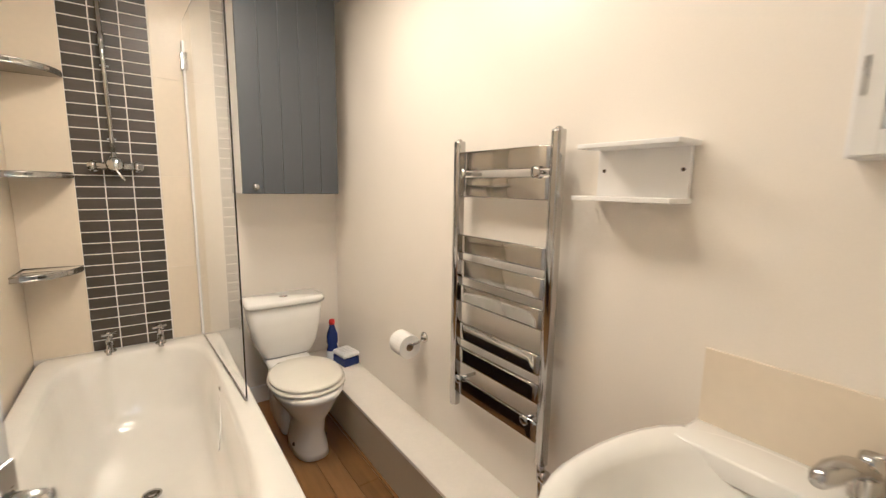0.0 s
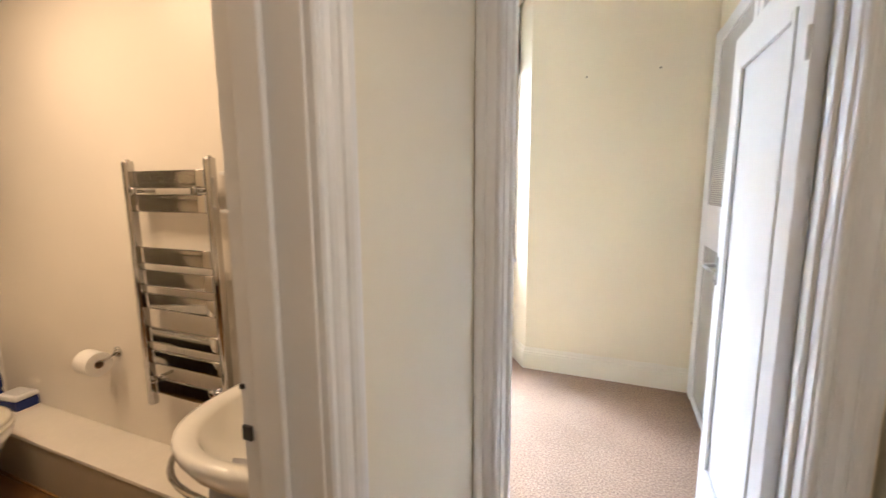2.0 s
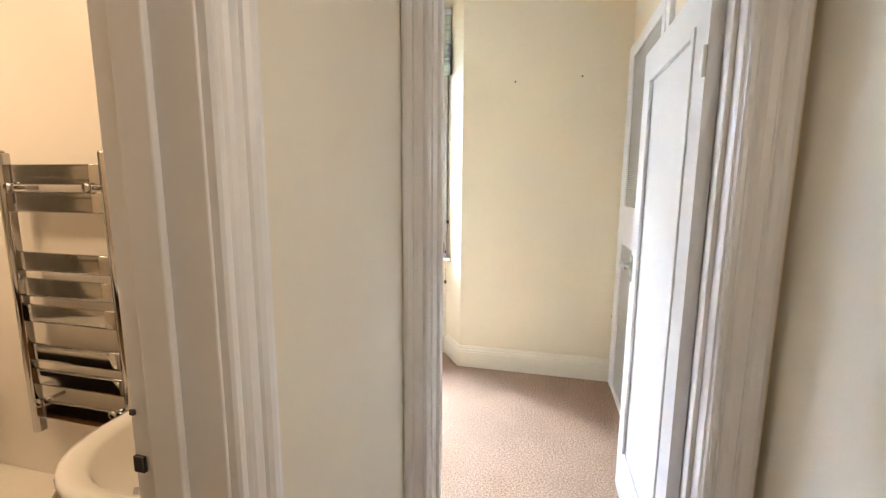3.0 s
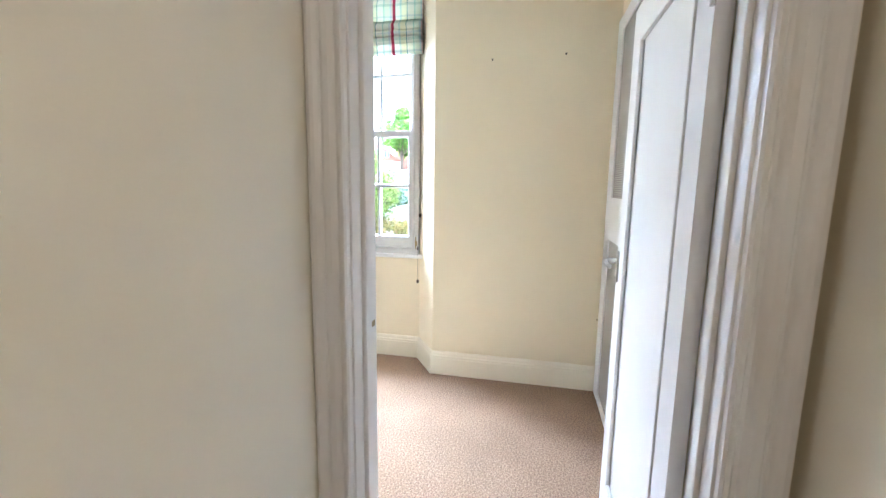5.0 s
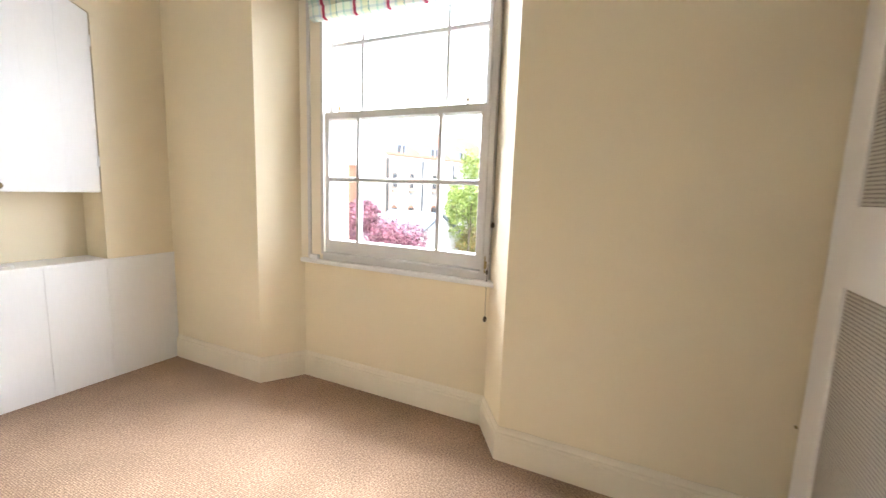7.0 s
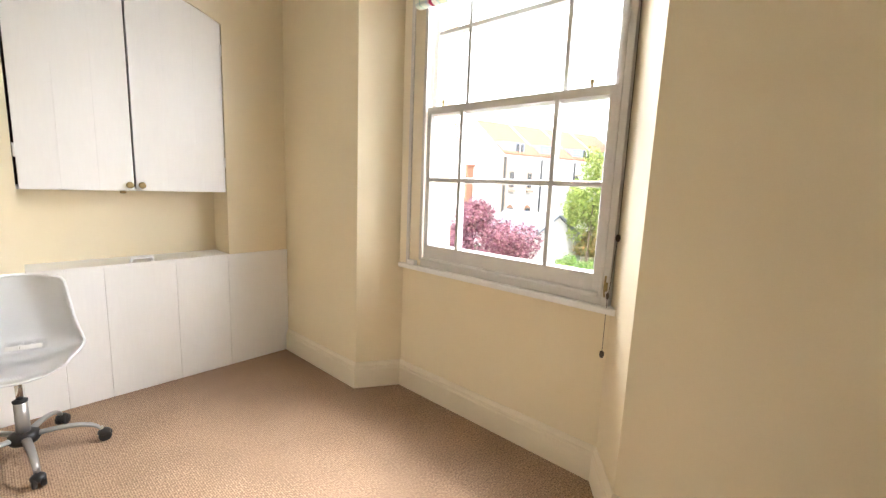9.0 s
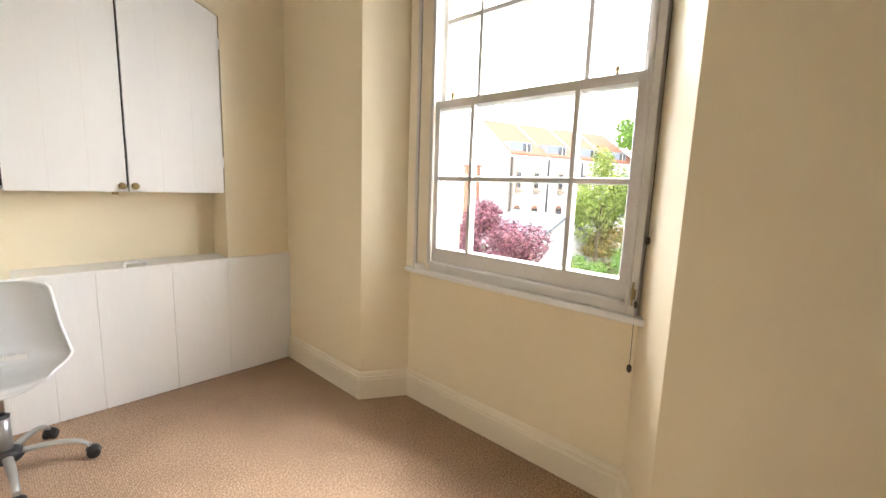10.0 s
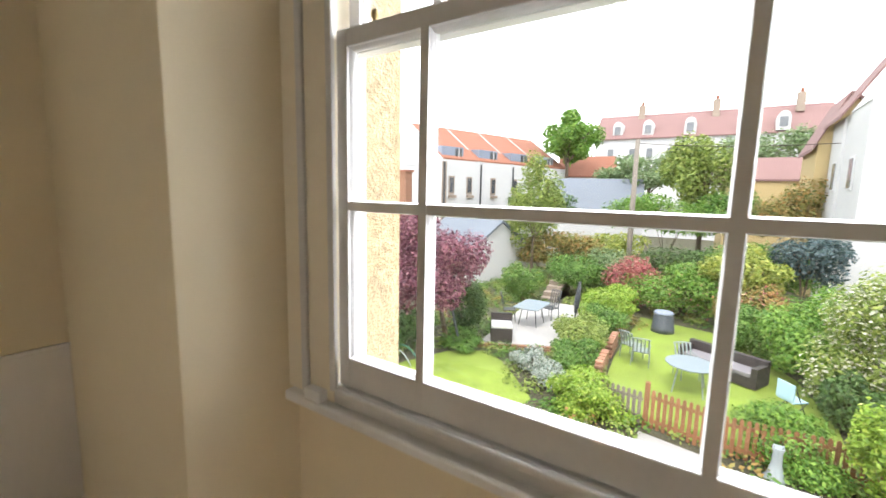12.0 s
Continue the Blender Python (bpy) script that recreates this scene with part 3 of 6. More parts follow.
for z in (1.945, 1.60, 2.25):
    part("pipe_clip", bx(bx(B(), -0.028, 0.008, yv - 0.004, yv + 0.004, z - 0.004, z + 0.004, 0.002), -0.014, -0.004, yv, YB - 0.004, z - 0.005, z + 0.005), SATIN, sh)

# glass screen
gs = thing("shower_screen", (0.372, 2.3, 0.53), "frameless glass bath screen with a dark edge seal", "shower screen")
gy0, gy1, gz0, gz1 = 1.785, 2.735, 0.535, 2.22
plan = [(gy0, gz0), (gy1, gz0), (gy1, gz1)] + [(gy0 + 0.16 - 0.16 * math.sin(t), gz1 - 0.16 + 0.16 * math.cos(t)) for t in (math.pi / 2 * i / 8 for i in range(9))]
gx = lambda y: 0.379 - 0.053 * (y - gy0) / (gy1 - gy0)
bm = loft(B(), [[Vector((gx(y) + x, y, z)) for y, z in plan] for x in (-0.003, 0.003)])
glass = part("glass_pane", bm, SCREEN, gs)
glass.visible_shadow = False
edge = [(gx(y), y, z) for y, z in plan[3:][::-1]][::-1]
part("edge_seal", tube(B(), [(gx(gy0 + 0.4), gy0 + 0.4, gz1)] + edge + [(gx(gy0), gy0, gz0)], 0.003, 6), BLACK, gs, "dark rubber edge seal")
part("bottom_seal", tube(B(), [(gx(gy0), gy0, gz0 - 0.006), (gx(gy1), gy1, gz0 - 0.006)], 0.006, 6), SATIN, gs, "grey bottom seal")
part("wall_profile", bx(B(), 0.316, 0.334, gy1 - 0.004, YB - 0.002, gz0 - 0.01, 2.13, 0.003), WHITE, gs, "white wall channel")
part("pivot", bx(B(), 0.308, 0.322, gy1 - 0.02, gy1 + 0.02, 1.98, 2.07, 0.003), CHROME, gs)

# corner baskets
def corner_basket(z):
    c = thing("corner_basket", (-0.385, YB - 0.02, z), "chrome wire corner basket on the tiled wall", "basket", "corner baskets")
    ox, oy, R = -0.398, YB - 0.008, 0.225
    arc = [(ox + R * math.cos(-math.pi / 2 * i / 12), oy + R * math.sin(-math.pi / 2 * i / 12)) for i in range(13)]
    for k, (dz, r) in enumerate(((0.0, 0.005), (0.020, 0.0045))):
        part("rim", tube(B(), [(ox + 0.006, oy - 0.004, z + dz)] + [(x, y, z + dz) for x, y in arc] + [(ox + 0.006, oy - 0.004, z + dz)], r, 6), CHROME, c, "", True)
    ring = [(x, y) for x, y in arc] + [(ox, oy)]
    part("shelf_plate", prism(B(), ring, z - 0.003, z + 0.003), CHROME, c)
    part("front_band", loft(B(), [[Vector((ox + (R + d) * math.cos(-math.pi / 2 * i / 12), oy + (R + d) * math.sin(-math.pi / 2 * i / 12), z + h)) for d, h in ((0, 0), (0.003, 0), (0.003, 0.018), (0, 0.018))] for i in range(13)]), CHROME, c)


for z in (0.955, 1.41, 1.875):
    corner_basket(z)

# toilet
wc = thing("toilet", (0.728, 2.25, 0), "white ceramic close-coupled toilet with its lid down", "toilet")
TX = 0.728
bm = loft(B(), [oval(TX, 2.165, 0, 0.092, 0.175, 2.6), oval(TX, 2.165, 0.03, 0.088, 0.17, 2.6), oval(TX, 2.165, 0.12, 0.074, 0.15, 2.4), oval(TX, 2.16, 0.20, 0.085, 0.16, 2.3), oval(TX, 2.15, 0.27, 0.13, 0.195, 2.2), oval(TX, 2.15, 0.33, 0.168, 0.225, 2.15), oval(TX, 2.15, 0.365, 0.178, 0.258, 2.1), oval(TX, 2.15, 0.378, 0.172, 0.226, 2.1)])
part("bowl", bm, CERAMIC, wc, "", True)
part("back_plinth", bx(B(), TX - 0.10, TX + 0.10, 2.28, 2.60, 0.0, 0.37, 0.03, 3), CERAMIC, wc, "", True)
part("shelf", bx(B(), TX - 0.125, TX + 0.125, 2.33, 2.62, 0.335, 0.385, 0.02, 3), CERAMIC, wc, "", True)
bm = loft(B(), [oval(TX, 2.145, 0.379, 0.184, 0.222, 2.15), oval(TX, 2.145, 0.383, 0.190, 0.228, 2.15), oval(TX, 2.145, 0.392, 0.190, 0.228, 2.15), oval(TX, 2.145, 0.397, 0.184, 0.222, 2.15)])
part("seat_ring", bm, SEAT, wc, "cream lacquered seat", True)
bm = loft(B(), [oval(TX, 2.15, 0.400, 0.176, 0.212, 2.15), oval(TX, 2.15, 0.404, 0.184, 0.220, 2.15), oval(TX, 2.15, 0.413, 0.184, 0.220, 2.15), oval(TX, 2.15, 0.419, 0.172, 0.208, 2.15), oval(TX, 2.15, 0.4215, 0.09, 0.11, 2.1)])
part("lid", bm, SEAT, wc, "cream lacquered lid", True)
for s in (-1, 1):
    part("seat_hinge", cyl(B(), (TX + s * 0.075 - 0.018, 2.352, 0.402), (TX + s * 0.075 + 0.018, 2.352, 0.402), 0.012), CHROME, wc, "chrome hinge", True)
    part("fixing_cap", ball(B(), (TX + s * 0.082, 2.12, 0.05), 0.011), BLACK, wc)
def rbox(z, hw, y0, y1, p=7):
    return oval(TX, (y0 + y1) / 2, z, hw, (y1 - y0) / 2, p)
bm = loft(B(), [rbox(0.385, 0.125, 2.49, 2.62), rbox(0.40, 0.145, 2.475, 2.64), rbox(0.47, 0.175, 2.462, 2.65), rbox(0.60, 0.200, 2.450, 2.655), rbox(0.705, 0.208, 2.448, 2.655)])
part("cistern", bm, CERAMIC, wc, "", True)
bm = loft(B(), [rbox(0.703, 0.214, 2.438, 2.66), rbox(0.708, 0.222, 2.432, 2.662), rbox(0.728, 0.222, 2.432, 2.662), rbox(0.738, 0.212, 2.442, 2.655)])
part("cistern_lid", bm, CERAMIC, wc, "", True)
part("flush_button", lathe(B(), [(0.024, 0), (0.024, 0.005), (0.020, 0.008), (0.004, 0.008)], (TX, 2.54, 0.737)), CHROME, wc, "chrome flush button", True)

# boxed-in ledge
lg = thing("pipe_boxing", (1.03, 1.8, 0), "boxed-in pipe ledge with a pale top along the wall", "ledge")
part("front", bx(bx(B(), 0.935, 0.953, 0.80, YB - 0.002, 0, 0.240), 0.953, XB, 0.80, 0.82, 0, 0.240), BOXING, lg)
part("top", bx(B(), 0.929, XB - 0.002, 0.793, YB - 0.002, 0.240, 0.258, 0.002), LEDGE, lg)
part("floor_bead", bx(B(), 0.923, 0.935, 0.82, YB - 0.002, 0, 0.012, 0.003), OAK, lg)
setting("baseboard_bathroom", bx(B(), 0.42, 0.934, YB - 0.018, YB, 0, 0.11, 0.004), WHITE, "white skirting board behind the toilet", "skirting")

# wall cupboard over the toilet
wc2 = thing("wall_cupboard", (0.785, YB, 1.34), "slate grey boarded wall cupboard above the toilet", "cupboard")
cx0, cx1, cz0, cz1, cyf = 0.526, 1.05, 1.34, 2.42, 2.457
part("carcass", bx(B(), cx0 + 0.002, cx1 - 0.002, cyf + 0.022, YB - 0.002, cz0, cz1, 0.002), WHITE, wc2, "white cupboard sides")
door = part("door", bx(B(), cx0, cx1, cyf + 0.008, cyf + 0.02, cz0 + 0.001, cz1), SLATE, wc2)
w = (cx1 - cx0) / 5
for i in range(5):
    part("board", bx(B(), cx0 + i * w + 0.0006, cx0 + (i + 1) * w - 0.0006, cyf, cyf + 0.009, cz0 + 0.002, cz1, 0.003), SLATE, door)
part("knob", lathe(B(), [(0.007, 0), (0.006, 0.012), (0.015, 0.018), (0.019, 0.027), (0.015, 0.035), (0.004, 0.038)], (0.586, cyf, 1.378), (0, -1, 0)), CHROME, door, "round chrome knob", True)

# towel radiator
tr = thing("towel_radiator", (1.09, 1.093, 0.5), "chrome ladder towel radiator with flat bars", "radiator")
ya, yb2, xr = 0.866, 1.334, 1.092
for y in (ya, yb2):
    bm = loft(B(), [oval(xr, y, z, 0.019, 0.019 if z < 1.561 else 0.017, 3, 16) for z in (0.506, 1.556, 1.564)])
    part("upright", bm, CHROME, tr, "", True)
    part("end_cap", lathe(B(), [(0.010, 0), (0.010, 0.006), (0.006, 0.010)], (xr, y, 1.563)), CHROME, tr, "", True)
def flat_bar(z0, z1):
    prof = [(math.cos(t) * 0.008, (z0 + z1) / 2 + math.copysign(abs(math.sin(t)) ** 0.3, math.sin(t)) * (z1 - z0) / 2) for t in (2 * math.pi * i / 16 for i in range(16))]
    rings = []
    for i in range(9):
        y = ya + 0.008 + (yb2 - ya - 0.016) * i / 8
        dx = 0.0
        rings.append([Vector((xr - 0.006 - dx + 0.007 * (abs(c / 0.008) ** 0.22) * (1 if c > 0 else -1), y, z)) for c, z in prof])
    return loft(B(), rings)
for z1, z0 in ((1.523, 1.453), (1.430, 1.358), (1.214, 1.144), (1.118, 1.049), (1.019, 0.951), (0.868, 0.800), (0.768, 0.704), (0.640, 0.568)):
    part("bar", flat_bar(z0, z1), CHROME, tr, "", True)
for y, z in ((0.925, 1.443), (1.280, 1.443), (0.925, 0.638), (1.280, 0.638)):
    bm = cyl(B(), (xr - 0.005, y, z), (XB - 0.001, y, z), 0.007)
    lathe(bm, [(0.012, 0), (0.018, 0.004), (0.018, 0.010), (0.010, 0.014)], (xr - 0.02, y, z), (-1, 0, 0))
    part("bracket", bm, CHROME, tr, "", True)
bm = cyl(B(), (xr, ya, 0.506), (xr, ya, 0.45), 0.013)
lathe(bm, [(0.012, 0), (0.022, 0.006), (0.022, 0.026), (0.012, 0.03)], (xr, ya, 0.465), (0, -1, 0))
part("valve", bm, CHROME, tr, "", True)
part("feed_pipe", cyl(B(), (xr, ya, 0.455), (xr, ya, 0.259), 0.0075, n=10), CHROME, tr)

# small white shelf unit
su = thing("wall_shelf", (1.1, 0.62, 1.37), "small white two-tier wall shelf with visible screws", "shelf")
part("back", bx(B(), XB - 0.014, XB - 0.001, 0.518, 0.762, 1.374, 1.498, 0.001), WHITE, su)
part("shelf", bx(B(), 1.045, XB - 0.001, 0.503, 0.765, 1.498, 1.510, 0.002), WHITE, su)
part("shelf", bx(B(), 1.045, XB - 0.001, 0.512, 0.775, 1.364, 1.376, 0.002), WHITE, su)
for y in (0.533, 0.742):
    part("screw", lathe(B(), [(0.005, 0), (0.0045, 0.002), (0.001, 0.002)], (XB - 0.014, y, 1.444), (-1, 0, 0), 10), ACORN, su, "dark screw head")

# toilet roll
rh = thing("toilet_roll_holder", (XB, 1.66, 0.675), "chrome toilet roll holder with arm on the wall", "roll holder")
part("wall_plate", lathe(B(), [(0.026, 0), (0.026, 0.008), (0.014, 0.014), (0.008, 0.02)], (XB - 0.001, 1.66, 0.675), (-1, 0, 0)), CHROME, rh, "", True)
part("arm", tube(B(), [(XB - 0.015, 1.658, 0.675), (1.10, 1.63, 0.669)] + bend((1.075, 1.628, 0.668), (1.06, 1.645, 0.666), (1.058, 1.628, 0.667), 5) + [(1.06, 1.755, 0.664)], 0.006), CHROME, rh, "", True)
rl = thing("toilet_roll", (1.06, 1.74, 0.655), "half-used white toilet roll hanging on its holder", "toilet roll")
bm = B()
prof = [(0.020, -0.05), (0.056, -0.05), (0.057, -0.048), (0.057, 0.048), (0.056, 0.05), (0.020, 0.05)]
R = [[Vector((1.06 + r * math.cos(2 * math.pi * i / 28), 1.690 + h, 0.650 + r * math.sin(2 * math.pi * i / 28))) for i in range(28)] for r, h in prof]
part("paper", loft(bm, R, closed=True), PAPER, rl, "", False)
part("core", loft(B(), [[Vector((1.06 + r * math.cos(2 * math.pi * i / 20), y, 0.650 + r * math.sin(2 * math.pi * i / 20))) for i in range(20)] for r, y in ((0.0195, 1.642), (0.0195, 1.738), (0.017, 1.738), (0.017, 1.642))], closed=True), CARD, rl, "brown card tube")

# cleaner bottle and sponge box
bt = thing("cleaner_bottle", (1.03, 2.57, 0.258), "dark blue cleaner bottle with red cap and pale label", "bottle")
bxx, byy = 1.03, 2.57
part("body", loft(B(), [oval(bxx, byy, 0.258 + h, a, b, 2.4, 20) for h, a, b in ((0, 0.032, 0.024), (0.006, 0.036, 0.027), (0.075, 0.037, 0.028), (0.105, 0.029, 0.024), (0.13, 0.036, 0.027), (0.18, 0.034, 0.026), (0.225, 0.019, 0.017), (0.247, 0.015, 0.015))]), BLUE, bt, "", True)
part("label", loft(B(), [oval(bxx, byy, 0.258 + h, a, b, 2.4, 20) for h, a, b in ((0.014, 0.0372, 0.0282), (0.072, 0.0378, 0.0288))], False, False), PALE, bt, "pale printed label")
part("cap", lathe(B(), [(0.018, 0), (0.019, 0.02), (0.015, 0.032), (0.004, 0.034)], (bxx, byy, 0.258 + 0.245)), RED, bt, "red cap", True)
sb = thing("tablet_box", (1.088, 2.50, 0.258), "blue plastic box with a ribbed milky lid", "box")
mb = Matrix.Translation((1.088, 2.49, 0.258)) @ Matrix.Rotation(radians(8), 4, "Z")
part("tray", bx(B(), -0.055, 0.055, -0.075, 0.075, 0.0, 0.055, 0.008, m=mb), BLUE, sb)
part("lid", bx(B(), -0.058, 0.058, -0.078, 0.078, 0.055, 0.085, 0.012, m=mb), CLEARLID, sb)
for i in range(5):
    part("rib", bx(B(), -0.040, 0.040, -0.05 + i * 0.024, -0.043 + i * 0.024, 0.084, 0.09, 0.002, m=mb), CLEARLID, sb)

# basin
bs = thing("washbasin", (0.9, 0.26, 0.85), "white ceramic wall basin with a wide rim", "washbasin")
BCX, BCY = 0.80, 0.262
def brim(z, k, p=2.45, shift=0.0):
    out = []
    for v in oval(BCX + shift, BCY, z, 0.27 * k, 0.268 * k, p, 40):
        if v.x > BCX + 0.05:
            u = min(1, (v.x - BCX - 0.05) / 0.14)
            v.x = v.x + u * 0.085 * k
        out.append(v)
    return out
bm = loft(B(), [brim(0.64, 0.42, 2.2, 0.1), brim(0.70, 0.72, 2.2, 0.05), brim(0.78, 0.92), brim(0.815, 0.985), brim(0.838, 1.0), brim(0.850, 0.985), brim(0.853, 0.94), brim(0.848, 0.83, 2.2, -0.008), brim(0.835, 0.79, 2.2, -0.01), brim(0.79, 0.72, 2.2, -0.012), brim(0.74, 0.55, 2.1, -0.012), brim(0.718, 0.25, 2.0, -0.012)])
part("bowl", bm, CERAMIC, bs, "", True)
part("tap_deck", bx(B(), 1.03, XB - 0.002, 0.012, 0.45, 0.80, 0.8525, 0.006, 2), CERAMIC, bs, "", True)
part("waste", lathe(B(), [(0.024, 0), (0.025, 0.004), (0.012, 0.005)], (0.79, BCY, 0.722)), CHROME, bs, "chrome waste", True)
part("pedestal", loft(B(), [oval(0.98, BCY, z, a, b, 2.4, 24) for z, a, b in ((0, 0.11, 0.10), (0.04, 0.10, 0.09), (0.35, 0.075, 0.07), (0.62, 0.11, 0.10), (0.72, 0.13, 0.12))]), CERAMIC, bs, "", True)
rail = [(v.x, v.y, 0.775) for v in brim(0.775, 1.02)]
part("towel_ring", tube(B(), rail[9:32], 0.008), CHROME, bs, "chrome rail round the basin", True)
part("grey_cloth", loft(B(), [oval(0.66, 0.30, z, 0.05 + 0.02 * math.sin(z * 30), 0.10, 2.6, 24) for z in (0.42, 0.55, 0.66, 0.74)]), surface("grey_cloth", (0.33, 0.33, 0.36), 0.95, vary=0.2, big=25, bump=0.3, depth=0.004), bs, "grey cloth under the basin", True)
tp = thing("basin_tap", (1.04, 0.19, 0.858), "chrome single-lever basin tap", "tap")
part("body", loft(B(), [oval(1.115, 0.15, 0.852 + h, a, a, 2, 20) for h, a in ((0, 0.027), (0.008, 0.027), (0.02, 0.022), (0.07, 0.021), (0.085, 0.018))]), CHROME, tp, "", True)
part("spout", loft(B(), [[Vector((cx_, cy_ + w_ * math.cos(2 * math.pi * j / 16), cz_ + h_ * math.sin(2 * math.pi * j / 16))) for j in range(16)] for cx_, cy_, cz_, w_, h_ in ((1.122, 0.150, 0.880, 0.024, 0.022), (1.105, 0.157, 0.905, 0.025, 0.020), (1.075, 0.168, 0.921, 0.025, 0.018), (1.040, 0.181, 0.922, 0.024, 0.017), (1.012, 0.191, 0.914, 0.021, 0.015), (0.998, 0.196, 0.906, 0.013, 0.010))]), CHROME, tp, "", True)
part("lever", tube(B(), bend((1.115, 0.15, 0.928), (1.14, 0.095, 0.935), (1.128, 0.12, 0.945), 6), 0.009, 10), CHROME, tp, "", True)
setting("splashback", bx(B(), XB - 0.010, XB - 0.0005, 0.002, 0.445, 0.845, 1.032, 0.002), CREAMTILE, "cream tiled splashback above the basin", "splashback")

# mirror cabinet
mc = thing("mirror_cabinet", (1.10, 0.1, 1.41), "white mirror cabinet on the wall beside the door", "cabinet")
part("carcass", bx(B(), 1.068, XB - 0.001, 0.004, 0.243, 1.452, 2.05, 0.003), WHITE, mc)
md = part("door", bx(bx(bx(bx(B(), 1.048, 1.066, 0.20, 0.235, 1.455, 2.047, 0.002), 1.048, 1.066, 0.005, 0.022, 1.455, 2.047, 0.002), 1.048, 1.066, 0.022, 0.20, 1.455, 1.495, 0.002), 1.048, 1.066, 0.022, 0.20, 2.0, 2.047, 0.002), WHITE, mc)
part("mirror", bx(B(), 1.056, 1.060, 0.021, 0.201, 1.494, 2.001), MIRROR, md)
part("hinge", bx(B(), 1.046, 1.049, 0.222, 0.230, 1.55, 1.61), SATIN, mc)
# assumed fittings round the two lamps, both out of view
for lx, ly, r in ((0.36, 1.68, 0.30), (0.28, 0.85, 0.27)):
    cl = thing("ceiling_light", (lx, ly, BATHC), "assumed round white ceiling light fitting, out of view", "ceiling light")
    part("ring", lathe(B(), [(r + 0.02, 0), (r + 0.03, 0.006), (r + 0.03, 0.016)], (lx, ly, BATHC - 0.016), n=28), WHITE, cl, "", True)

# light pull
lp = thing("light_pull", (0.588, 0.074, BATHC), "turned brown wooden light pull hanging on a cord", "light pull")
part("cord", tube(B(), [(0.588, 0.074, BATHC), (0.588, 0.074, 1.655)], 0.0012, 5), PLASTIC, lp)
part("acorn", lathe(B(), [(0.003, 0.026), (0.005, 0.021), (0.008, 0.010), (0.0125, -0.002), (0.0142, -0.011), (0.012, -0.019), (0.005, -0.023)][::-1], (0.588, 0.074, 1.636), (0, 0, 1), 18), surface("turned_brown_wood", (0.16, 0.075, 0.03), 0.35, vary=0.25, big=40, bump=0.08), lp, "turned brown wooden acorn", True)

# shower wall tiles: dark mosaic strip between cream tiles
tw = tagged(part("tile_backing", bx(B(), -0.399, 0.372, YB - 0.0105, YB - 0.0005, 0.50, BATHC), GROUT), "tiled shower wall with a dark strip of small tiles", "tiles", kind="structure")
TX0, TW, TH, GR = -0.172, 0.1165, 0.0567, 0.0055
mesh_tile = None
for r in range(35):
    for c in range(3):
        xx, zz = TX0 + c * TW, 0.5165 + r * TH
        if zz + TH > BATHC:
            continue
        if mesh_tile is None:
            ob = part("tile", bx(B(), -TW / 2 + GR / 2, TW / 2 - GR / 2, -0.008, 0, -TH / 2 + GR / 2, TH / 2 - GR / 2, 0.0012, 1), TILE)
            mesh_tile = ob.data
        else:
            ob = new("tile", mesh_tile)
        ob.location = (xx + TW / 2, YB - 0.0042, zz + TH / 2)
        ob.parent = tw
for xa, xb in ((-0.399, -0.171), (0.182, 0.372)):
    for za, zb in ((0.52, 0.93), (0.93, 1.428), (1.428, 1.93), (1.93, BATHC)):
        part("cream_tile", bx(B(), xa, xb - 0.001, YB - 0.012, YB - 0.0042, za + 0.0012, zb, 0.001, 1), CREAMTILE, tw)

# wooden bathroom floor
fl = tagged(part("floor_bathroom", bx(B(), 0.39, 0.925, -0.01, YB, -0.011, -0.008), CARD), "warm oak laminate floor boards in the bathroom", "floor", kind="structure")
for i in range(5):
    xx = 0.39 + i * 0.107
    for ya_, yb_ in (((-0.01, 0.5), (0.5, 1.7), (1.7, YB)), ((-0.01, 1.1), (1.1, 2.25), (2.25, YB)))[i % 2]:
        part("floor_board", bx(B(), xx + 0.0006, min(xx + 0.1064, 0.926), ya_, yb_ - 0.001, -0.008, 0.0, 0.001, 1), OAK, fl)
for ya_, yb_ in ((-0.01, 0.48), (0.48, 0.95)):
    for i in range(7):
        xx = -0.40 + i * 0.113
        part("floor_board", bx(B(), xx, xx + 0.112, ya_, yb_ - 0.001, -0.008, 0.0, 0.001, 1), OAK, fl)

# ---- bedroom ----
# sash window
win = thing("window_1", (3.47, 0.93, 0.83), "white painted timber sash window with narrow side panes", "window")
tagged(win, kind="structure")
WX = 3.455
bm = B()
bx(bm, 3.435, 3.56, 0.254, 0.292, 0.86, HEAD, 0.003)
bx(bm, 3.435, 3.56, 0.292, 1.425, 2.80, HEAD, 0.003)
bx(bm, 3.435, 3.56, 0.292, 1.425, 0.862, 0.915, 0.003)
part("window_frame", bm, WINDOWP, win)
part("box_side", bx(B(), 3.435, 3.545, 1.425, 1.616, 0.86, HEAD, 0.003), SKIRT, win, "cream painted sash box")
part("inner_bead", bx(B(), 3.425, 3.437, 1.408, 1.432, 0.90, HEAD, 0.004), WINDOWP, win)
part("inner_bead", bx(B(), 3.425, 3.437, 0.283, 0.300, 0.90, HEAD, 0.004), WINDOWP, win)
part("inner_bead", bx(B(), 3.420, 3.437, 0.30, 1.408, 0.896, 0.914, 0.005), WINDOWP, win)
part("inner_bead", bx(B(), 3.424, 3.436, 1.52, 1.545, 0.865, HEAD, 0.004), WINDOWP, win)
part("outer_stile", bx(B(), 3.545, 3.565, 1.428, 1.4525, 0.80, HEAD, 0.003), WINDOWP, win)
part("outer_stile", bx(B(), 3.545, 3.575, 0.29, 0.325, 0.80, HEAD, 0.003), WINDOWP, win)
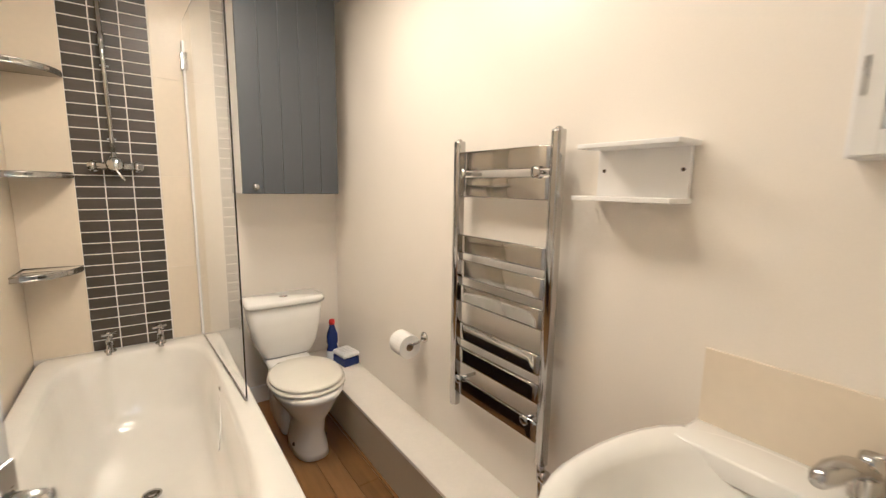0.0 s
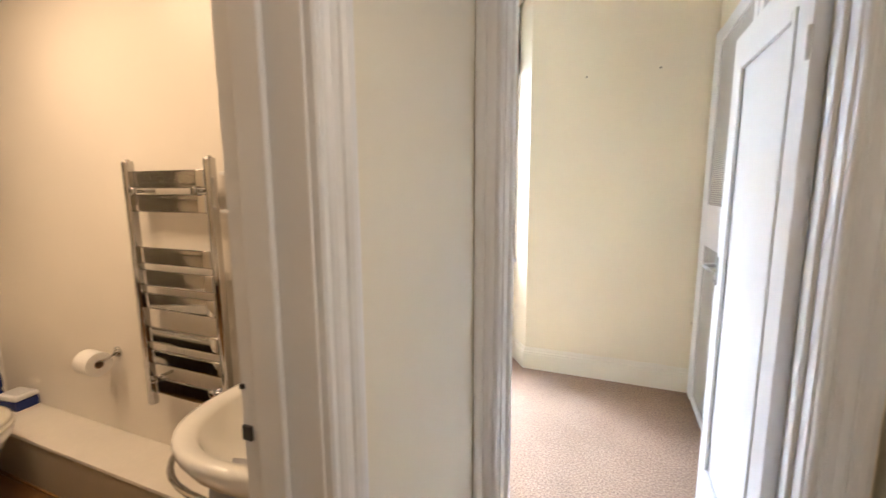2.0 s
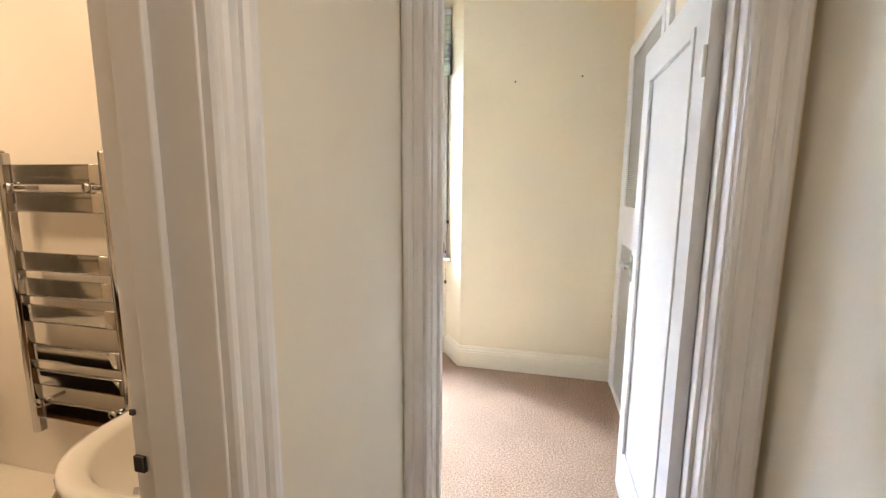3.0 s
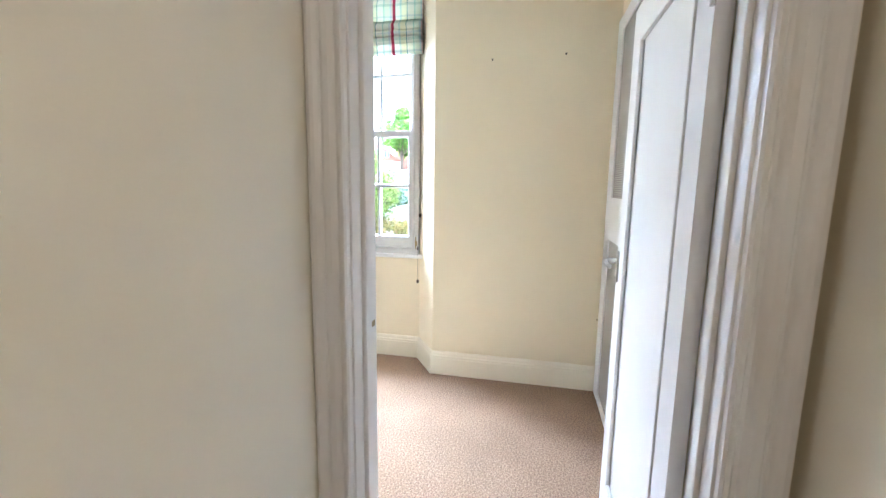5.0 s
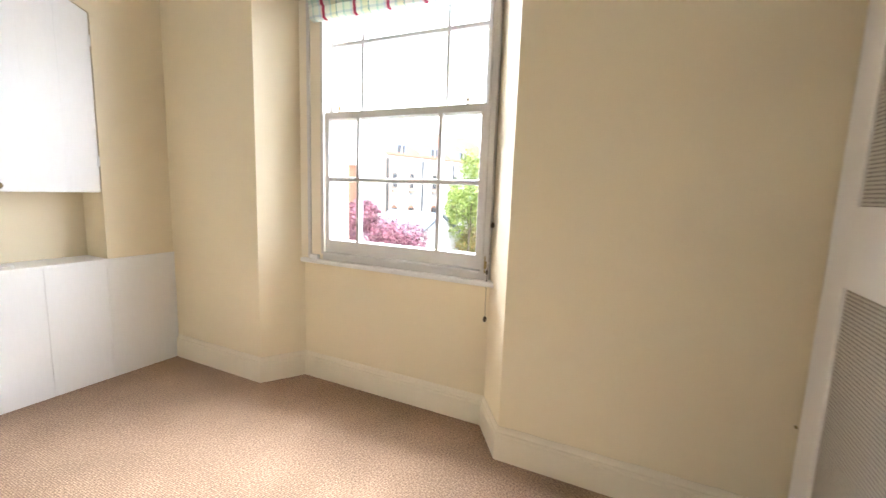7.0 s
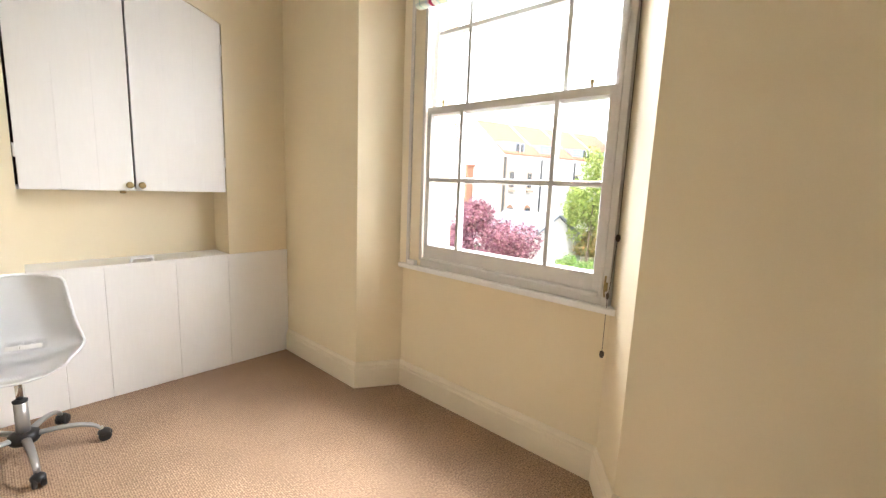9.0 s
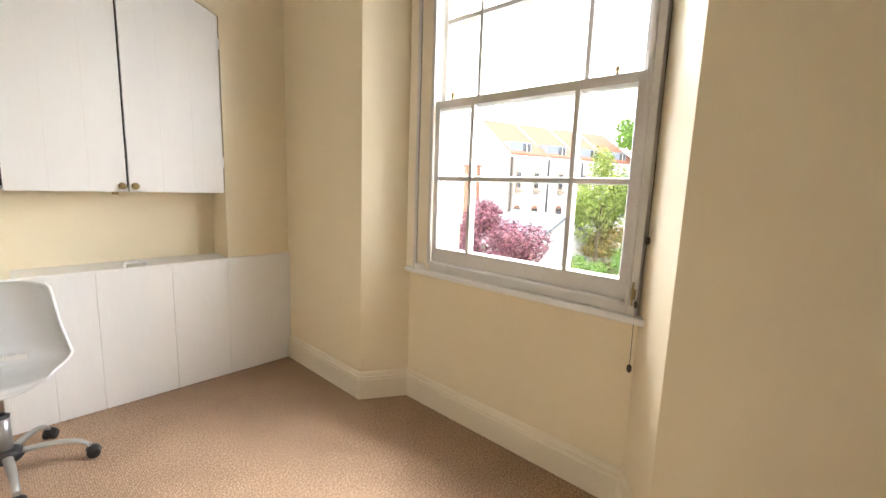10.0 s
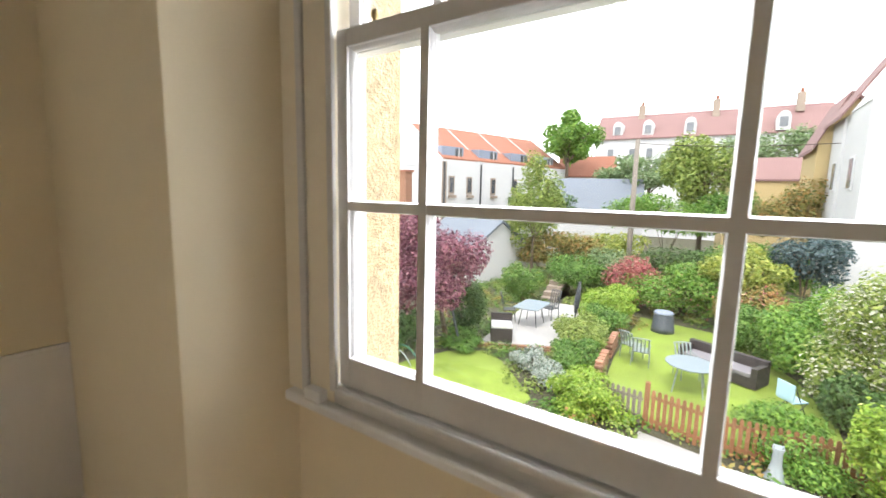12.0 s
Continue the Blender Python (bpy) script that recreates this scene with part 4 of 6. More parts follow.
part("outer_sill", bx(B(), 3.50, 3.78, 0.30, 1.452, 0.735, 0.785, 0.01), WINDOWP, win, "white painted outer sill")


NOSE = [(0.0140, 0.018), (0.0140, 0.004), (0.0128, 0.001), (0.0124, -0.007), (0.0112, -0.011), (0.0106, -0.012), (0.0106, -0.018)]
LIP = [(0.000, 0.010), (0.0085, 0.010), (0.0085, 0.000), (0.0070, -0.004), (0.0030, -0.009), (0.000, -0.012)]


def across(bm, prof, x, y0, y1, z):
    """A strip along y from a section of (height, depth) pairs."""
    return loft(bm, [[Vector((x + v, y, z + u)) for u, v in prof] for y in (y0, y1)])


def sash(x, z0, z1, rail_b, rail_t, bars_z, bars_y, y0=0.300, y1=1.412):
    """A sash with moulded bars: flat stiles and rails, each with a moulded lip towards the panes."""
    w = 0.036
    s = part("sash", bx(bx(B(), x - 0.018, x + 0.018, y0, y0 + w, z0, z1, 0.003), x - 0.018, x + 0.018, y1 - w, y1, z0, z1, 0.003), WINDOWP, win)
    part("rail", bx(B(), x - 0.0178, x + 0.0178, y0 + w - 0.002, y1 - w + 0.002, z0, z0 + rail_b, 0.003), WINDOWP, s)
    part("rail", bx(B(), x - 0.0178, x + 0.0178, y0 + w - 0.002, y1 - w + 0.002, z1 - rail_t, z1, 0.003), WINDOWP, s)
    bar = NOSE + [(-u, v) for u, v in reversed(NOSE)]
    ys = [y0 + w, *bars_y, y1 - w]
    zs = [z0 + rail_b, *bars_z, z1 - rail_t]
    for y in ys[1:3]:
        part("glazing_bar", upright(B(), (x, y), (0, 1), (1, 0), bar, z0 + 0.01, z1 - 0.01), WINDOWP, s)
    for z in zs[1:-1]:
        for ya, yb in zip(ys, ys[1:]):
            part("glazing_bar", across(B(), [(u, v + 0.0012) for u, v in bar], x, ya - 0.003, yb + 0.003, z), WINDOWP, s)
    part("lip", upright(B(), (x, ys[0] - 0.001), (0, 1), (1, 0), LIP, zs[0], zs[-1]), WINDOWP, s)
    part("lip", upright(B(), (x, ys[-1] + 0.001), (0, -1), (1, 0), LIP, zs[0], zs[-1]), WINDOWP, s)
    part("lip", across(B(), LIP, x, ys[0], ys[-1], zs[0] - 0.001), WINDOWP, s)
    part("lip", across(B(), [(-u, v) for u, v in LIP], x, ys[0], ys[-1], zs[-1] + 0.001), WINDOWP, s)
    for ya, yb in zip(ys, ys[1:]):
        for za, zb in zip(zs, zs[1:]):
            g = part("pane", bx(B(), x + 0.0055, x + 0.008, ya - 0.002, yb + 0.002, za - 0.002, zb + 0.002), GLASS, s)
            g.visible_shadow = False
    return s


sash(3.462, 0.918, 1.812, 0.080, 0.042, [1.394], [0.580, 1.147])
sash(3.505, 1.766, 2.80, 0.042, 0.05, [2.227], [0.566, 1.147])
for y in (0.432, 1.313):
    f = part("sash_fastener", lathe(B(), [(0.011, 0), (0.011, 0.005), (0.006, 0.010), (0.006, 0.018), (0.010, 0.022), (0.009, 0.036), (0.003, 0.040)], (3.475, y, 1.812), (0, 0, 1), 12), BRASS, win, "dark brass sash fastener", True)
sl = tagged(part("window_sill", bx(B(), 3.405, 3.56, 0.208, 1.600, 0.832, 0.862, 0.008, 3), WHITE), "white painted window sill with a rounded nose", "window sill", kind="structure")
sn = thing("alarm_sensor", (3.43, 1.505, 0.862), "small white contact sensor on the window sill", "sensor")
part("case", bx(B(), 3.408, 3.452, 1.452, 1.516, 0.862, 0.892, 0.003), PLASTIC, sn)
part("contact", tube(B(), bend((3.440, 1.451, 0.866), (3.455, 1.432, 0.888), (3.448, 1.428, 0.868), 6), 0.006, 8), ACORN, sn, "dark brown catch", True)

# roman blind
bl = thing("roman_blind", (3.36, 0.84, 2.6), "plaid roman blind in green, cream and red, drawn up", "blind")
by0, by1 = 0.215, 1.46


def fold(z0, z1, x0, depth, seed):
    rnd = random.Random(seed)
    rows = []
    M = 24
    for i in range(M + 1):
        y = by0 + (by1 - by0) * i / M
        w = 0.006 * math.sin(i * 1.7 + seed) + rnd.uniform(-0.002, 0.002)
        sag = 0.012 * math.sin(math.pi * i / M)
        prof = [(x0, z1), (x0 - depth * 0.5, z1 - 0.004), (x0 - depth - w, (z0 + z1) / 2 - sag), (x0 - depth * 0.85 - w, z0 - sag + 0.008), (x0 - depth * 0.3, z0 - sag), (x0, z0 - sag + 0.006)]
        rows.append([Vector((px, y, pz)) for px, pz in prof])
    return loft(B(), rows)


for k, (z0, z1, d) in enumerate(((2.345, 2.47, 0.055), (2.41, 2.50, 0.070), (2.455, 2.54, 0.078), (2.50, 2.58, 0.080), (2.55, 2.80, 0.045))):
    part("fold", fold(z0, z1, 3.415, d, k), PLAID, bl, "", True)
part("headrail", bx(B(), 3.395, 3.425, by0, by1, 2.80, 2.84), WHITE, bl)

# blind cord
bc = thing("blind_cord", (3.42, 0.245, 1.17), "dark blind cord with wooden acorns and a cleat", "cord")
part("cord", tube(B(), [(3.405, 0.240, 2.80), (3.425, 0.238, 1.9), (3.428, 0.238, 1.18), (3.427, 0.250, 0.96), (3.412, 0.252, 0.90), (3.400, 0.247, 0.67)], 0.0012, 5), CORD, bc)
for p in ((3.428, 0.238, 1.155), (3.400, 0.247, 0.640)):
    part("acorn", lathe(B(), [(0.004, 0.030), (0.009, 0.026), (0.0105, 0.012), (0.007, 0.0)][::-1], p, (0, 0, 1), 12), ACORN, bc, "dark wooden acorn", True)
bm = bx(B(), 3.425, 3.436, 0.262, 0.278, 0.93, 0.97, 0.002)
tube(bm, [(3.424, 0.270, 0.905), (3.418, 0.270, 0.93), (3.418, 0.270, 0.97), (3.424, 0.270, 1.0)], 0.004)
part("cleat", bm, BRASS, bc, "small metal cleat")
part("knot", ball(B(), (3.412, 0.252, 0.915), 0.007, (0.7, 1, 2.2)), CORD, bc)

# screws left in the wall
for y, z in ((-0.778, 2.24), (-0.31, 2.225), (-0.55, 1.99)):
    s = thing("wall_screw", (XW, y, z), "small dark screw standing proud of cream plaster", "screw", "wall screws")
    part("head", lathe(B(), [(0.006, 0), (0.006, 0.006), (0.002, 0.007)], (XW, y, z), (-1, 0, 0), 10), ACORN if z > 2.1 else CREAM, s)
s = thing("wall_screw", (XW, -1.072, 0.50), "small dark hook low on the wall", "screw", "wall screws")
part("head", lathe(B(), [(0.005, 0), (0.005, 0.01), (0.001, 0.012)], (XW, -1.075, 0.51), (-1, 0, 0), 8), BRASS, s)

# thin cable clipped along the top of the skirting
kb = thing("skirting_cable", (XW - 0.02, -0.45, 0.175), "thin cream cable clipped along the skirting top", "cable")
part("cable", tube(B(), [(XW - 0.010, 0.02 - 0.1 * i, 0.1775 + 0.003 * math.sin(i * 2.3)) for i in range(11)], 0.003, 6), SKIRT, kb, "", True)

# arched cupboard in the niche
nc = thing("niche_cupboard", (2.27, YL, 1.26), "off-white arched double cupboard set in the niche", "cupboard")
bm = bx(B(), AL + 0.002, AR - 0.002, YL + 0.03, YL + 0.245, 1.255, 1.275)
part("bottom_board", bm, BOARD, nc)
# dark sheet standing in for the shade behind the closed doors
part("inside_shade", bx(B(), AL + 0.002, AR - 0.002, YL + 0.235, YL + 0.249, 1.275, 2.55), ACORN, nc, "dark sheet for the shade inside")


def arched_leaf(xa, xb, planks, name):
    xs = [xa + (xb - xa) * i / 12 for i in range(13)]
    top = [(x, AS + (AT - AS) * (1 - (2 * (x - AL) / (AR - AL) - 1) ** 2) - 0.008) for x in xs]
    ring = [Vector((xa, YL + 0.005, 1.262)), Vector((xb, YL + 0.005, 1.262))] + [Vector((x, YL + 0.005, z)) for x, z in reversed(top)]
    d = part("door", loft(B(), [ring, [v + Vector((0, 0.02, 0)) for v in ring]]), BOARD, nc, "off-white boarded arched door")
    n_ = planks
    for i in range(n_):
        pa, pb = xa + (xb - xa) * i / n_ + 0.0002, xa + (xb - xa) * (i + 1) / n_ - 0.0002
        xs2 = [pa + (pb - pa) * k / 4 for k in range(5)]
        rg = [Vector((pa, YL - 0.004, 1.260)), Vector((pb, YL - 0.004, 1.260))] + [Vector((x, YL - 0.004, AS + (AT - AS) * (1 - (2 * (x - AL) / (AR - AL) - 1) ** 2) - 0.008)) for x in reversed(xs2)]
        part("board", loft(B(), [rg, [v + Vector((0, 0.0085, 0)) for v in rg]]), BOARD, d)
    return d


MID = 2.262
dl = arched_leaf(AL + 0.012, MID - 0.0055, 3, "left")
dr = arched_leaf(MID + 0.0055, AR - 0.010, 3, "right")
for d, x in ((dl, MID - 0.030), (dr, MID + 0.030)):
    part("knob", lathe(B(), [(0.008, 0), (0.007, 0.010), (0.017, 0.016), (0.020, 0.024), (0.014, 0.030), (0.004, 0.031)], (x, YL - 0.003, 1.290), (0, -1, 0), 16), BRASS, d, "aged brass knob", True)
for d, x in ((dl, AL + 0.008), (dr, AR - 0.010)):
    for z in (1.42, 2.15):
        part("hinge", bx(B(), x - 0.006, x + 0.006, YL - 0.007, YL - 0.001, z, z + 0.07, 0.002), BOARD, d)
part("catch", bx(B(), MID - 0.075, MID - 0.045, YL + 0.002, YL + 0.018, 1.240, 1.256, 0.003), BRASS, nc, "small brass catch")

# boxed bench below it
bn = thing("boxed_bench", (2.25, YL, 0), "white boarded box bench built across the niche", "bench")
YF = 2.675
x = XD + 0.002
k = 0
while x < XW - 0.01:
    w = min((0.143, 0.14, 0.14, 0.175, 0.203, 0.369, 0.323, 0.45)[k], XW - 0.002 - x)
    part("board", bx(B(), x + 0.0006, x + w - 0.0006, YF, YF + 0.014, 0.002, 0.806, 0.0018, 1), BOARD, bn)
    x += w
    k += 1
    if k > 7:
        break
part("front_rail", bx(B(), XD, XW - 0.001, YF + 0.0142, YL + 0.0, 0.0, 0.80), BOARD, bn)
part("lid", bx(B(), AL + 0.001, AR - 0.001, YF - 0.004, YL + 0.248, 0.806, 0.822, 0.003), BOARD, bn)
part("top_cap", bx(B(), AR, XW - 0.001, YF - 0.001, YL + 0.0, 0.806, 0.820, 0.002), BOARD, bn)
part("top_cap", bx(B(), XD, AL, YF - 0.001, YL + 0.0, 0.806, 0.820, 0.002), BOARD, bn)
part("lid_handle", tube(B(), [(2.215, 2.700, 0.821)] + bend((2.217, 2.700, 0.838), (2.232, 2.700, 0.846), (2.217, 2.700, 0.846), 4) + bend((2.31, 2.700, 0.846), (2.325, 2.700, 0.838), (2.325, 2.700, 0.846), 4) + [(2.327, 2.700, 0.821)], 0.008, 8), PLASTIC, bn, "white pull handle", True)

# built-in cupboard with perforated doors
cp = thing("built_in_cupboard", (2.76, YR, 0), "off-white built-in cupboard door with perforated panels", "cupboard")
part("frame", bx(B(), 3.085, 3.19, YR, YR + 0.022, 0.0, 2.4, 0.003), WHITE, cp)
part("frame", bx(B(), 2.24, 2.297, YR, YR + 0.022, 0.0, 2.4, 0.003), WHITE, cp)
dd = part("door", bx(B(), 3.015, 3.083, YR + 0.002, YR + 0.026, 0.02, 2.38, 0.002), WHITE, cp)
part("stile", bx(B(), 2.30, 2.36, YR + 0.002, YR + 0.026, 0.02, 2.38, 0.002), WHITE, dd)
for z0, z1 in ((1.085, 1.34), (0.02, 0.07), (2.30, 2.38)):
    part("rail", bx(B(), 2.36, 3.015, YR + 0.002, YR + 0.026, z0, z1, 0.002), WHITE, dd)
for z0, z1 in ((0.07, 1.085), (1.34, 2.30)):
    part("perforated_panel", bx(B(), 2.359, 3.016, YR + 0.010, YR + 0.016, z0 - 0.001, z1 + 0.001), PERF, dd, "finely perforated sheet")
part("knob", cyl(cyl(B(), (2.43, YR + 0.026, 1.205), (2.43, YR + 0.044, 1.205), 0.008), (2.43, YR + 0.044, 1.205), (2.43, YR + 0.062, 1.205), 0.017), SATIN, dd, "small dark knob", True)

# swivel chair: moulded shell on a five-armed base
ch = thing("swivel_chair", (0, 0, 0), "white moulded plastic swivel chair on silver five-star castor base", "chair")


def shell_point(u, v):
    """u across from -1 to 1, v from the front edge to the top of the back."""
    path = [(-0.225, 0.005), (-0.21, 0.03), (-0.10, 0.02), (0.03, 0.006), (0.12, 0.015), (0.172, 0.06), (0.20, 0.14), (0.222, 0.24), (0.245, 0.35), (0.252, 0.385)]
    k = v * (len(path) - 1)
    i = min(int(k), len(path) - 2)
    f = k - i
    p0, p1, p2, p3 = (path[max(0, min(len(path) - 1, j))] for j in (i - 1, i, i + 1, i + 2))
    y, z = (0.5 * (2 * b + (c - a) * f + (2 * a - 5 * b + 4 * c - d) * f * f + (3 * b - a - 3 * c + d) * f ** 3) for a, b, c, d in zip(p0, p1, p2, p3))
    half = 0.205 + 0.030 * math.sin(min(1, v / 0.42) * math.pi / 2) - 0.085 * max(0, (v - 0.42) / 0.58) ** 1.1
    corner = 1 - 0.22 * max(0, (v - 0.86) / 0.14) ** 2.2 - 0.08 * max(0, (0.08 - v) / 0.08) ** 2
    lift = (abs(u) ** 3) * (0.045 if v < 0.5 else 0.045 * (1 - (v - 0.5) * 2))
    wrap = (abs(u) ** 2.5) * 0.075 * max(0, min(1, (v - 0.38) / 0.3))
    return Vector((u * half * corner, y - wrap, 0.455 + z + lift))


bm = B()
NU, NV = 20, 26
grid = [[bm.verts.new(shell_point(-1 + 2 * i / NU, j / NV)) for i in range(NU + 1)] for j in range(NV + 1)]
for j in range(NV):
    for i in range(NU):
        if j == 13 and 7 <= i <= 12:
            continue
        bm.faces.new((grid[j][i], grid[j][i + 1], grid[j + 1][i + 1], grid[j + 1][i]))
bmesh.ops.solidify(bm, geom=bm.faces[:], thickness=0.007)
part("seat_shell", bm, CHAIRSHELL, ch, "", True)
rim = [shell_point(-1 + 2 * i / 20, 0) for i in range(21)] + [shell_point(1, j / 26) for j in range(1, 27)] + [shell_point(1 - 2 * i / 20, 1) for i in range(1, 21)] + [shell_point(-1, 1 - j / 26) for j in range(1, 27)]
part("shell_rim", tube(B(), rim, 0.0065, 6), CHAIRSHELL, ch, "", True)
part("seat_plate", bx(B(), -0.09, 0.09, -0.10, 0.08, 0.430, 0.452, 0.006), BLACK, ch)
part("gas_lift", cyl(B(), (0, 0, 0.26), (0, 0, 0.435), 0.014), CHROME, ch, "chrome piston", True)
bm = cyl(B(), (0, 0, 0.11), (0, 0, 0.29), 0.027, 0.025)
part("column", bm, SILVER, ch, "", True)
part("column_collar", lathe(B(), [(0.027, 0), (0.028, 0.010), (0.016, 0.016)], (0, 0, 0.285)), BLACK, ch, "", True)
part("hub", lathe(B(), [(0.05, 0), (0.058, 0.012), (0.056, 0.04), (0.034, 0.055)], (0, 0, 0.085)), BLACK, ch, "black hub", True)
for k in range(5):
    a = 2 * math.pi * k / 5
    d = Vector((math.cos(a), math.sin(a), 0))
    s = Vector((-d.y, d.x, 0))
    pts = bend(d * 0.045 + Vector((0, 0, 0.115)), d * 0.28 + Vector((0, 0, 0.062)), d * 0.25 + Vector((0, 0, 0.128)), 8)
    part("base_arm", loft(B(), [[p + s * (0.018 - 0.006 * i / 8) * math.cos(t) + Vector((0, 0, 1)) * 0.011 * math.sin(t) for t in (2 * math.pi * q / 10 for q in range(10))] for i, p in enumerate(pts)]), SILVER, ch, "", True)
    w = d * 0.283
    c = part("castor", cyl(B(), w + Vector((0, 0, 0.035)), w + Vector((0, 0, 0.075)), 0.007, n=8), SATIN, ch)
    for o in (-0.015, 0.015):
        part("wheel", lathe(B(), [(0.010, -0.009), (0.024, -0.009), (0.027, -0.004), (0.027, 0.004), (0.024, 0.009), (0.010, 0.009)], w + s * o + d * 0.012 + Vector((0, 0, 0.027)), s), BLACK, c, "", True)
    part("castor_hood", ball(B(), w + d * 0.008 + Vector((0, 0, 0.042)), 0.028, (1, 1, 0.75)), BLACK, c, "", True)
ch.matrix_basis = Matrix.Translation((1.672, 2.27, 0)) @ Matrix.Rotation(radians(-14), 4, "Z")

# ---- outside ----
GZ = -3.5


def leafy(name, stops, rough=0.55):
    """Leaves, each of its own tint."""
    m, n, l, b = shader(name)
    geo = n.new("ShaderNodeNewGeometry")
    l.new(ramp_of(n, l, geo.outputs["Random Per Island"], stops), b.inputs["Base Color"])
    see_through(n, l, b, b.inputs["Base Color"].links[0].from_socket, 0.35)
    b.inputs["Roughness"].default_value = rough
    b.inputs["Subsurface Weight"].default_value = 0.0
    return m


GREEN = leafy("green_leaves", [(0, (0.054, 0.132, 0.022)), (0.6, (0.120, 0.252, 0.036)), (1, (0.228, 0.360, 0.066))])
DARKG = leafy("dark_green_leaves", [(0, (0.03, 0.07, 0.018)), (0.6, (0.07, 0.14, 0.03)), (1, (0.13, 0.22, 0.05))])
LIME = leafy("lime_leaves", [(0, (0.138, 0.253, 0.021)), (0.6, (0.276, 0.425, 0.046)), (1, (0.437, 0.529, 0.081))])
YELLOW = leafy("golden_leaves", [(0, (0.161, 0.218, 0.034)), (0.6, (0.310, 0.368, 0.057)), (1, (0.483, 0.483, 0.103))])
RUST = leafy("rust_green_leaves", [(0, (0.096, 0.144, 0.036)), (0.5, (0.264, 0.240, 0.060)), (1, (0.432, 0.228, 0.072))])
PURPLE = leafy("purple_maple_leaves", [(0, (0.073, 0.022, 0.042)), (0.55, (0.209, 0.067, 0.105)), (1, (0.434, 0.185, 0.225))])
PINK = leafy("pink_red_leaves", [(0, (0.208, 0.039, 0.052)), (0.6, (0.468, 0.117, 0.130)), (1, (0.598, 0.286, 0.234))])
OLIVE = leafy("olive_leaves", [(0, (0.108, 0.168, 0.030)), (0.6, (0.240, 0.324, 0.060)), (1, (0.384, 0.432, 0.108))])
GREYG = leafy("grey_green_leaves", [(0, (0.09, 0.15, 0.05)), (0.6, (0.19, 0.28, 0.11)), (1, (0.33, 0.41, 0.24))])
LIMEG = leafy("bright_green_leaves", [(0, (0.072, 0.168, 0.022)), (0.6, (0.156, 0.312, 0.036)), (1, (0.288, 0.444, 0.072))])
SILVERG = leafy("silver_leaves", [(0, (0.20, 0.25, 0.20)), (0.6, (0.34, 0.39, 0.34)), (1, (0.50, 0.53, 0.48))])
BLUEG = leafy("blue_green_leaves", [(0, (0.03, 0.06, 0.055)), (0.6, (0.07, 0.12, 0.12)), (1, (0.15, 0.20, 0.22))])
BLOSSOM = leafy("white_blossom", [(0, (0.45, 0.45, 0.30)), (1, (0.62, 0.61, 0.50))])
BARK = surface("bark", (0.11, 0.08, 0.055), 0.9, vary=0.35, big=12, fine=50, bump=0.7, depth=0.01, stretch=(1, 1, 0.25))
GRASS = surface("mown_grass", (0.21, 0.285, 0.036), 0.85, vary=0.30, big=1.2, fine=45, bump=0.8, depth=0.03)
SOIL = surface("planted_earth", (0.075, 0.07, 0.04), 0.95, vary=0.5, big=1.6, fine=14, bump=1.0, depth=0.06)
PAVING = surface("pale_concrete_paving", (0.36, 0.345, 0.33), 0.8, vary=0.12, big=1.5, fine=25, bump=0.3, depth=0.004)
BRICKM = surface("weathered_brick", (0.28, 0.14, 0.085), 0.9, vary=0.25, big=8, fine=60, bump=0.5, depth=0.004, random=0.25)
RENDERW = surface("white_render", (0.52, 0.515, 0.505), 0.85, vary=0.05, big=0.6, fine=6, bump=0.2, depth=0.01)
RENDERP = surface("pale_grey_render", (0.58, 0.575, 0.57), 0.85, vary=0.08, big=0.4, fine=5, bump=0.1)
RENDERY = surface("yellow_render", (0.50, 0.38, 0.19), 0.85, vary=0.08, big=0.5, fine=6, bump=0.2)
SLATEROOF = surface("blue_grey_slate", (0.14, 0.16, 0.19), 0.6, vary=0.15, big=1, fine=9, bump=0.3, depth=0.02, stretch=(0.3, 0.3, 3))
TERRA = surface("terracotta_roof_tiles", (0.27, 0.105, 0.062), 0.8, vary=0.16, big=1.5, fine=5, bump=0.5, depth=0.03)
PLUM = surface("plum_roof_tiles", (0.22, 0.125, 0.115), 0.8, vary=0.14, big=0.8, fine=4, bump=0.4, depth=0.03)
# panes with the grey of reflected sky put into their base colour
PALEWIN = surface("sky_reflection_glass", (0.17, 0.18, 0.19), 0.15, vary=0.3, big=1.2, bump=0.0)
STONEQ = surface("brown_stone_quoin", (0.30, 0.24, 0.19), 0.9, vary=0.2, big=3, bump=0.3)
DARKWIN = surface("dark_window_glass", (0.05, 0.055, 0.06), 0.12, vary=0.3, big=1.2, bump=0.0)
LEADG = surface("lead_grey", (0.20, 0.23, 0.29), 0.6, vary=0.08, bump=0.1)
FENCEW = surface("brown_stained_pickets", (0.26, 0.12, 0.055), 0.8, vary=0.25, big=6, fine=50, bump=0.4, random=0.15, stretch=(1, 1, 0.2))
RATTAN = surface("dark_rattan", (0.035, 0.028, 0.028), 0.6, vary=0.3, big=30, fine=80, bump=0.8, depth=0.006)
CUSHION = surface("grey_violet_cushion", (0.20, 0.185, 0.20), 0.9, vary=0.08, big=6, bump=0.2)
WHITECUSH = surface("white_cushion", (0.55, 0.54, 0.53), 0.9, vary=0.04, bump=0.2)
GREYMET = surface("grey_green_metal", (0.24, 0.28, 0.28), 0.5, metal=0.3, vary=0.1, bump=0.05)
PALEMET = surface("pale_blue_metal_top", (0.19, 0.23, 0.25), 0.7, vary=0.05, bump=0.0)
DARKMET = surface("dark_garden_metal", (0.05, 0.055, 0.06), 0.5, vary=0.1, bump=0.0)
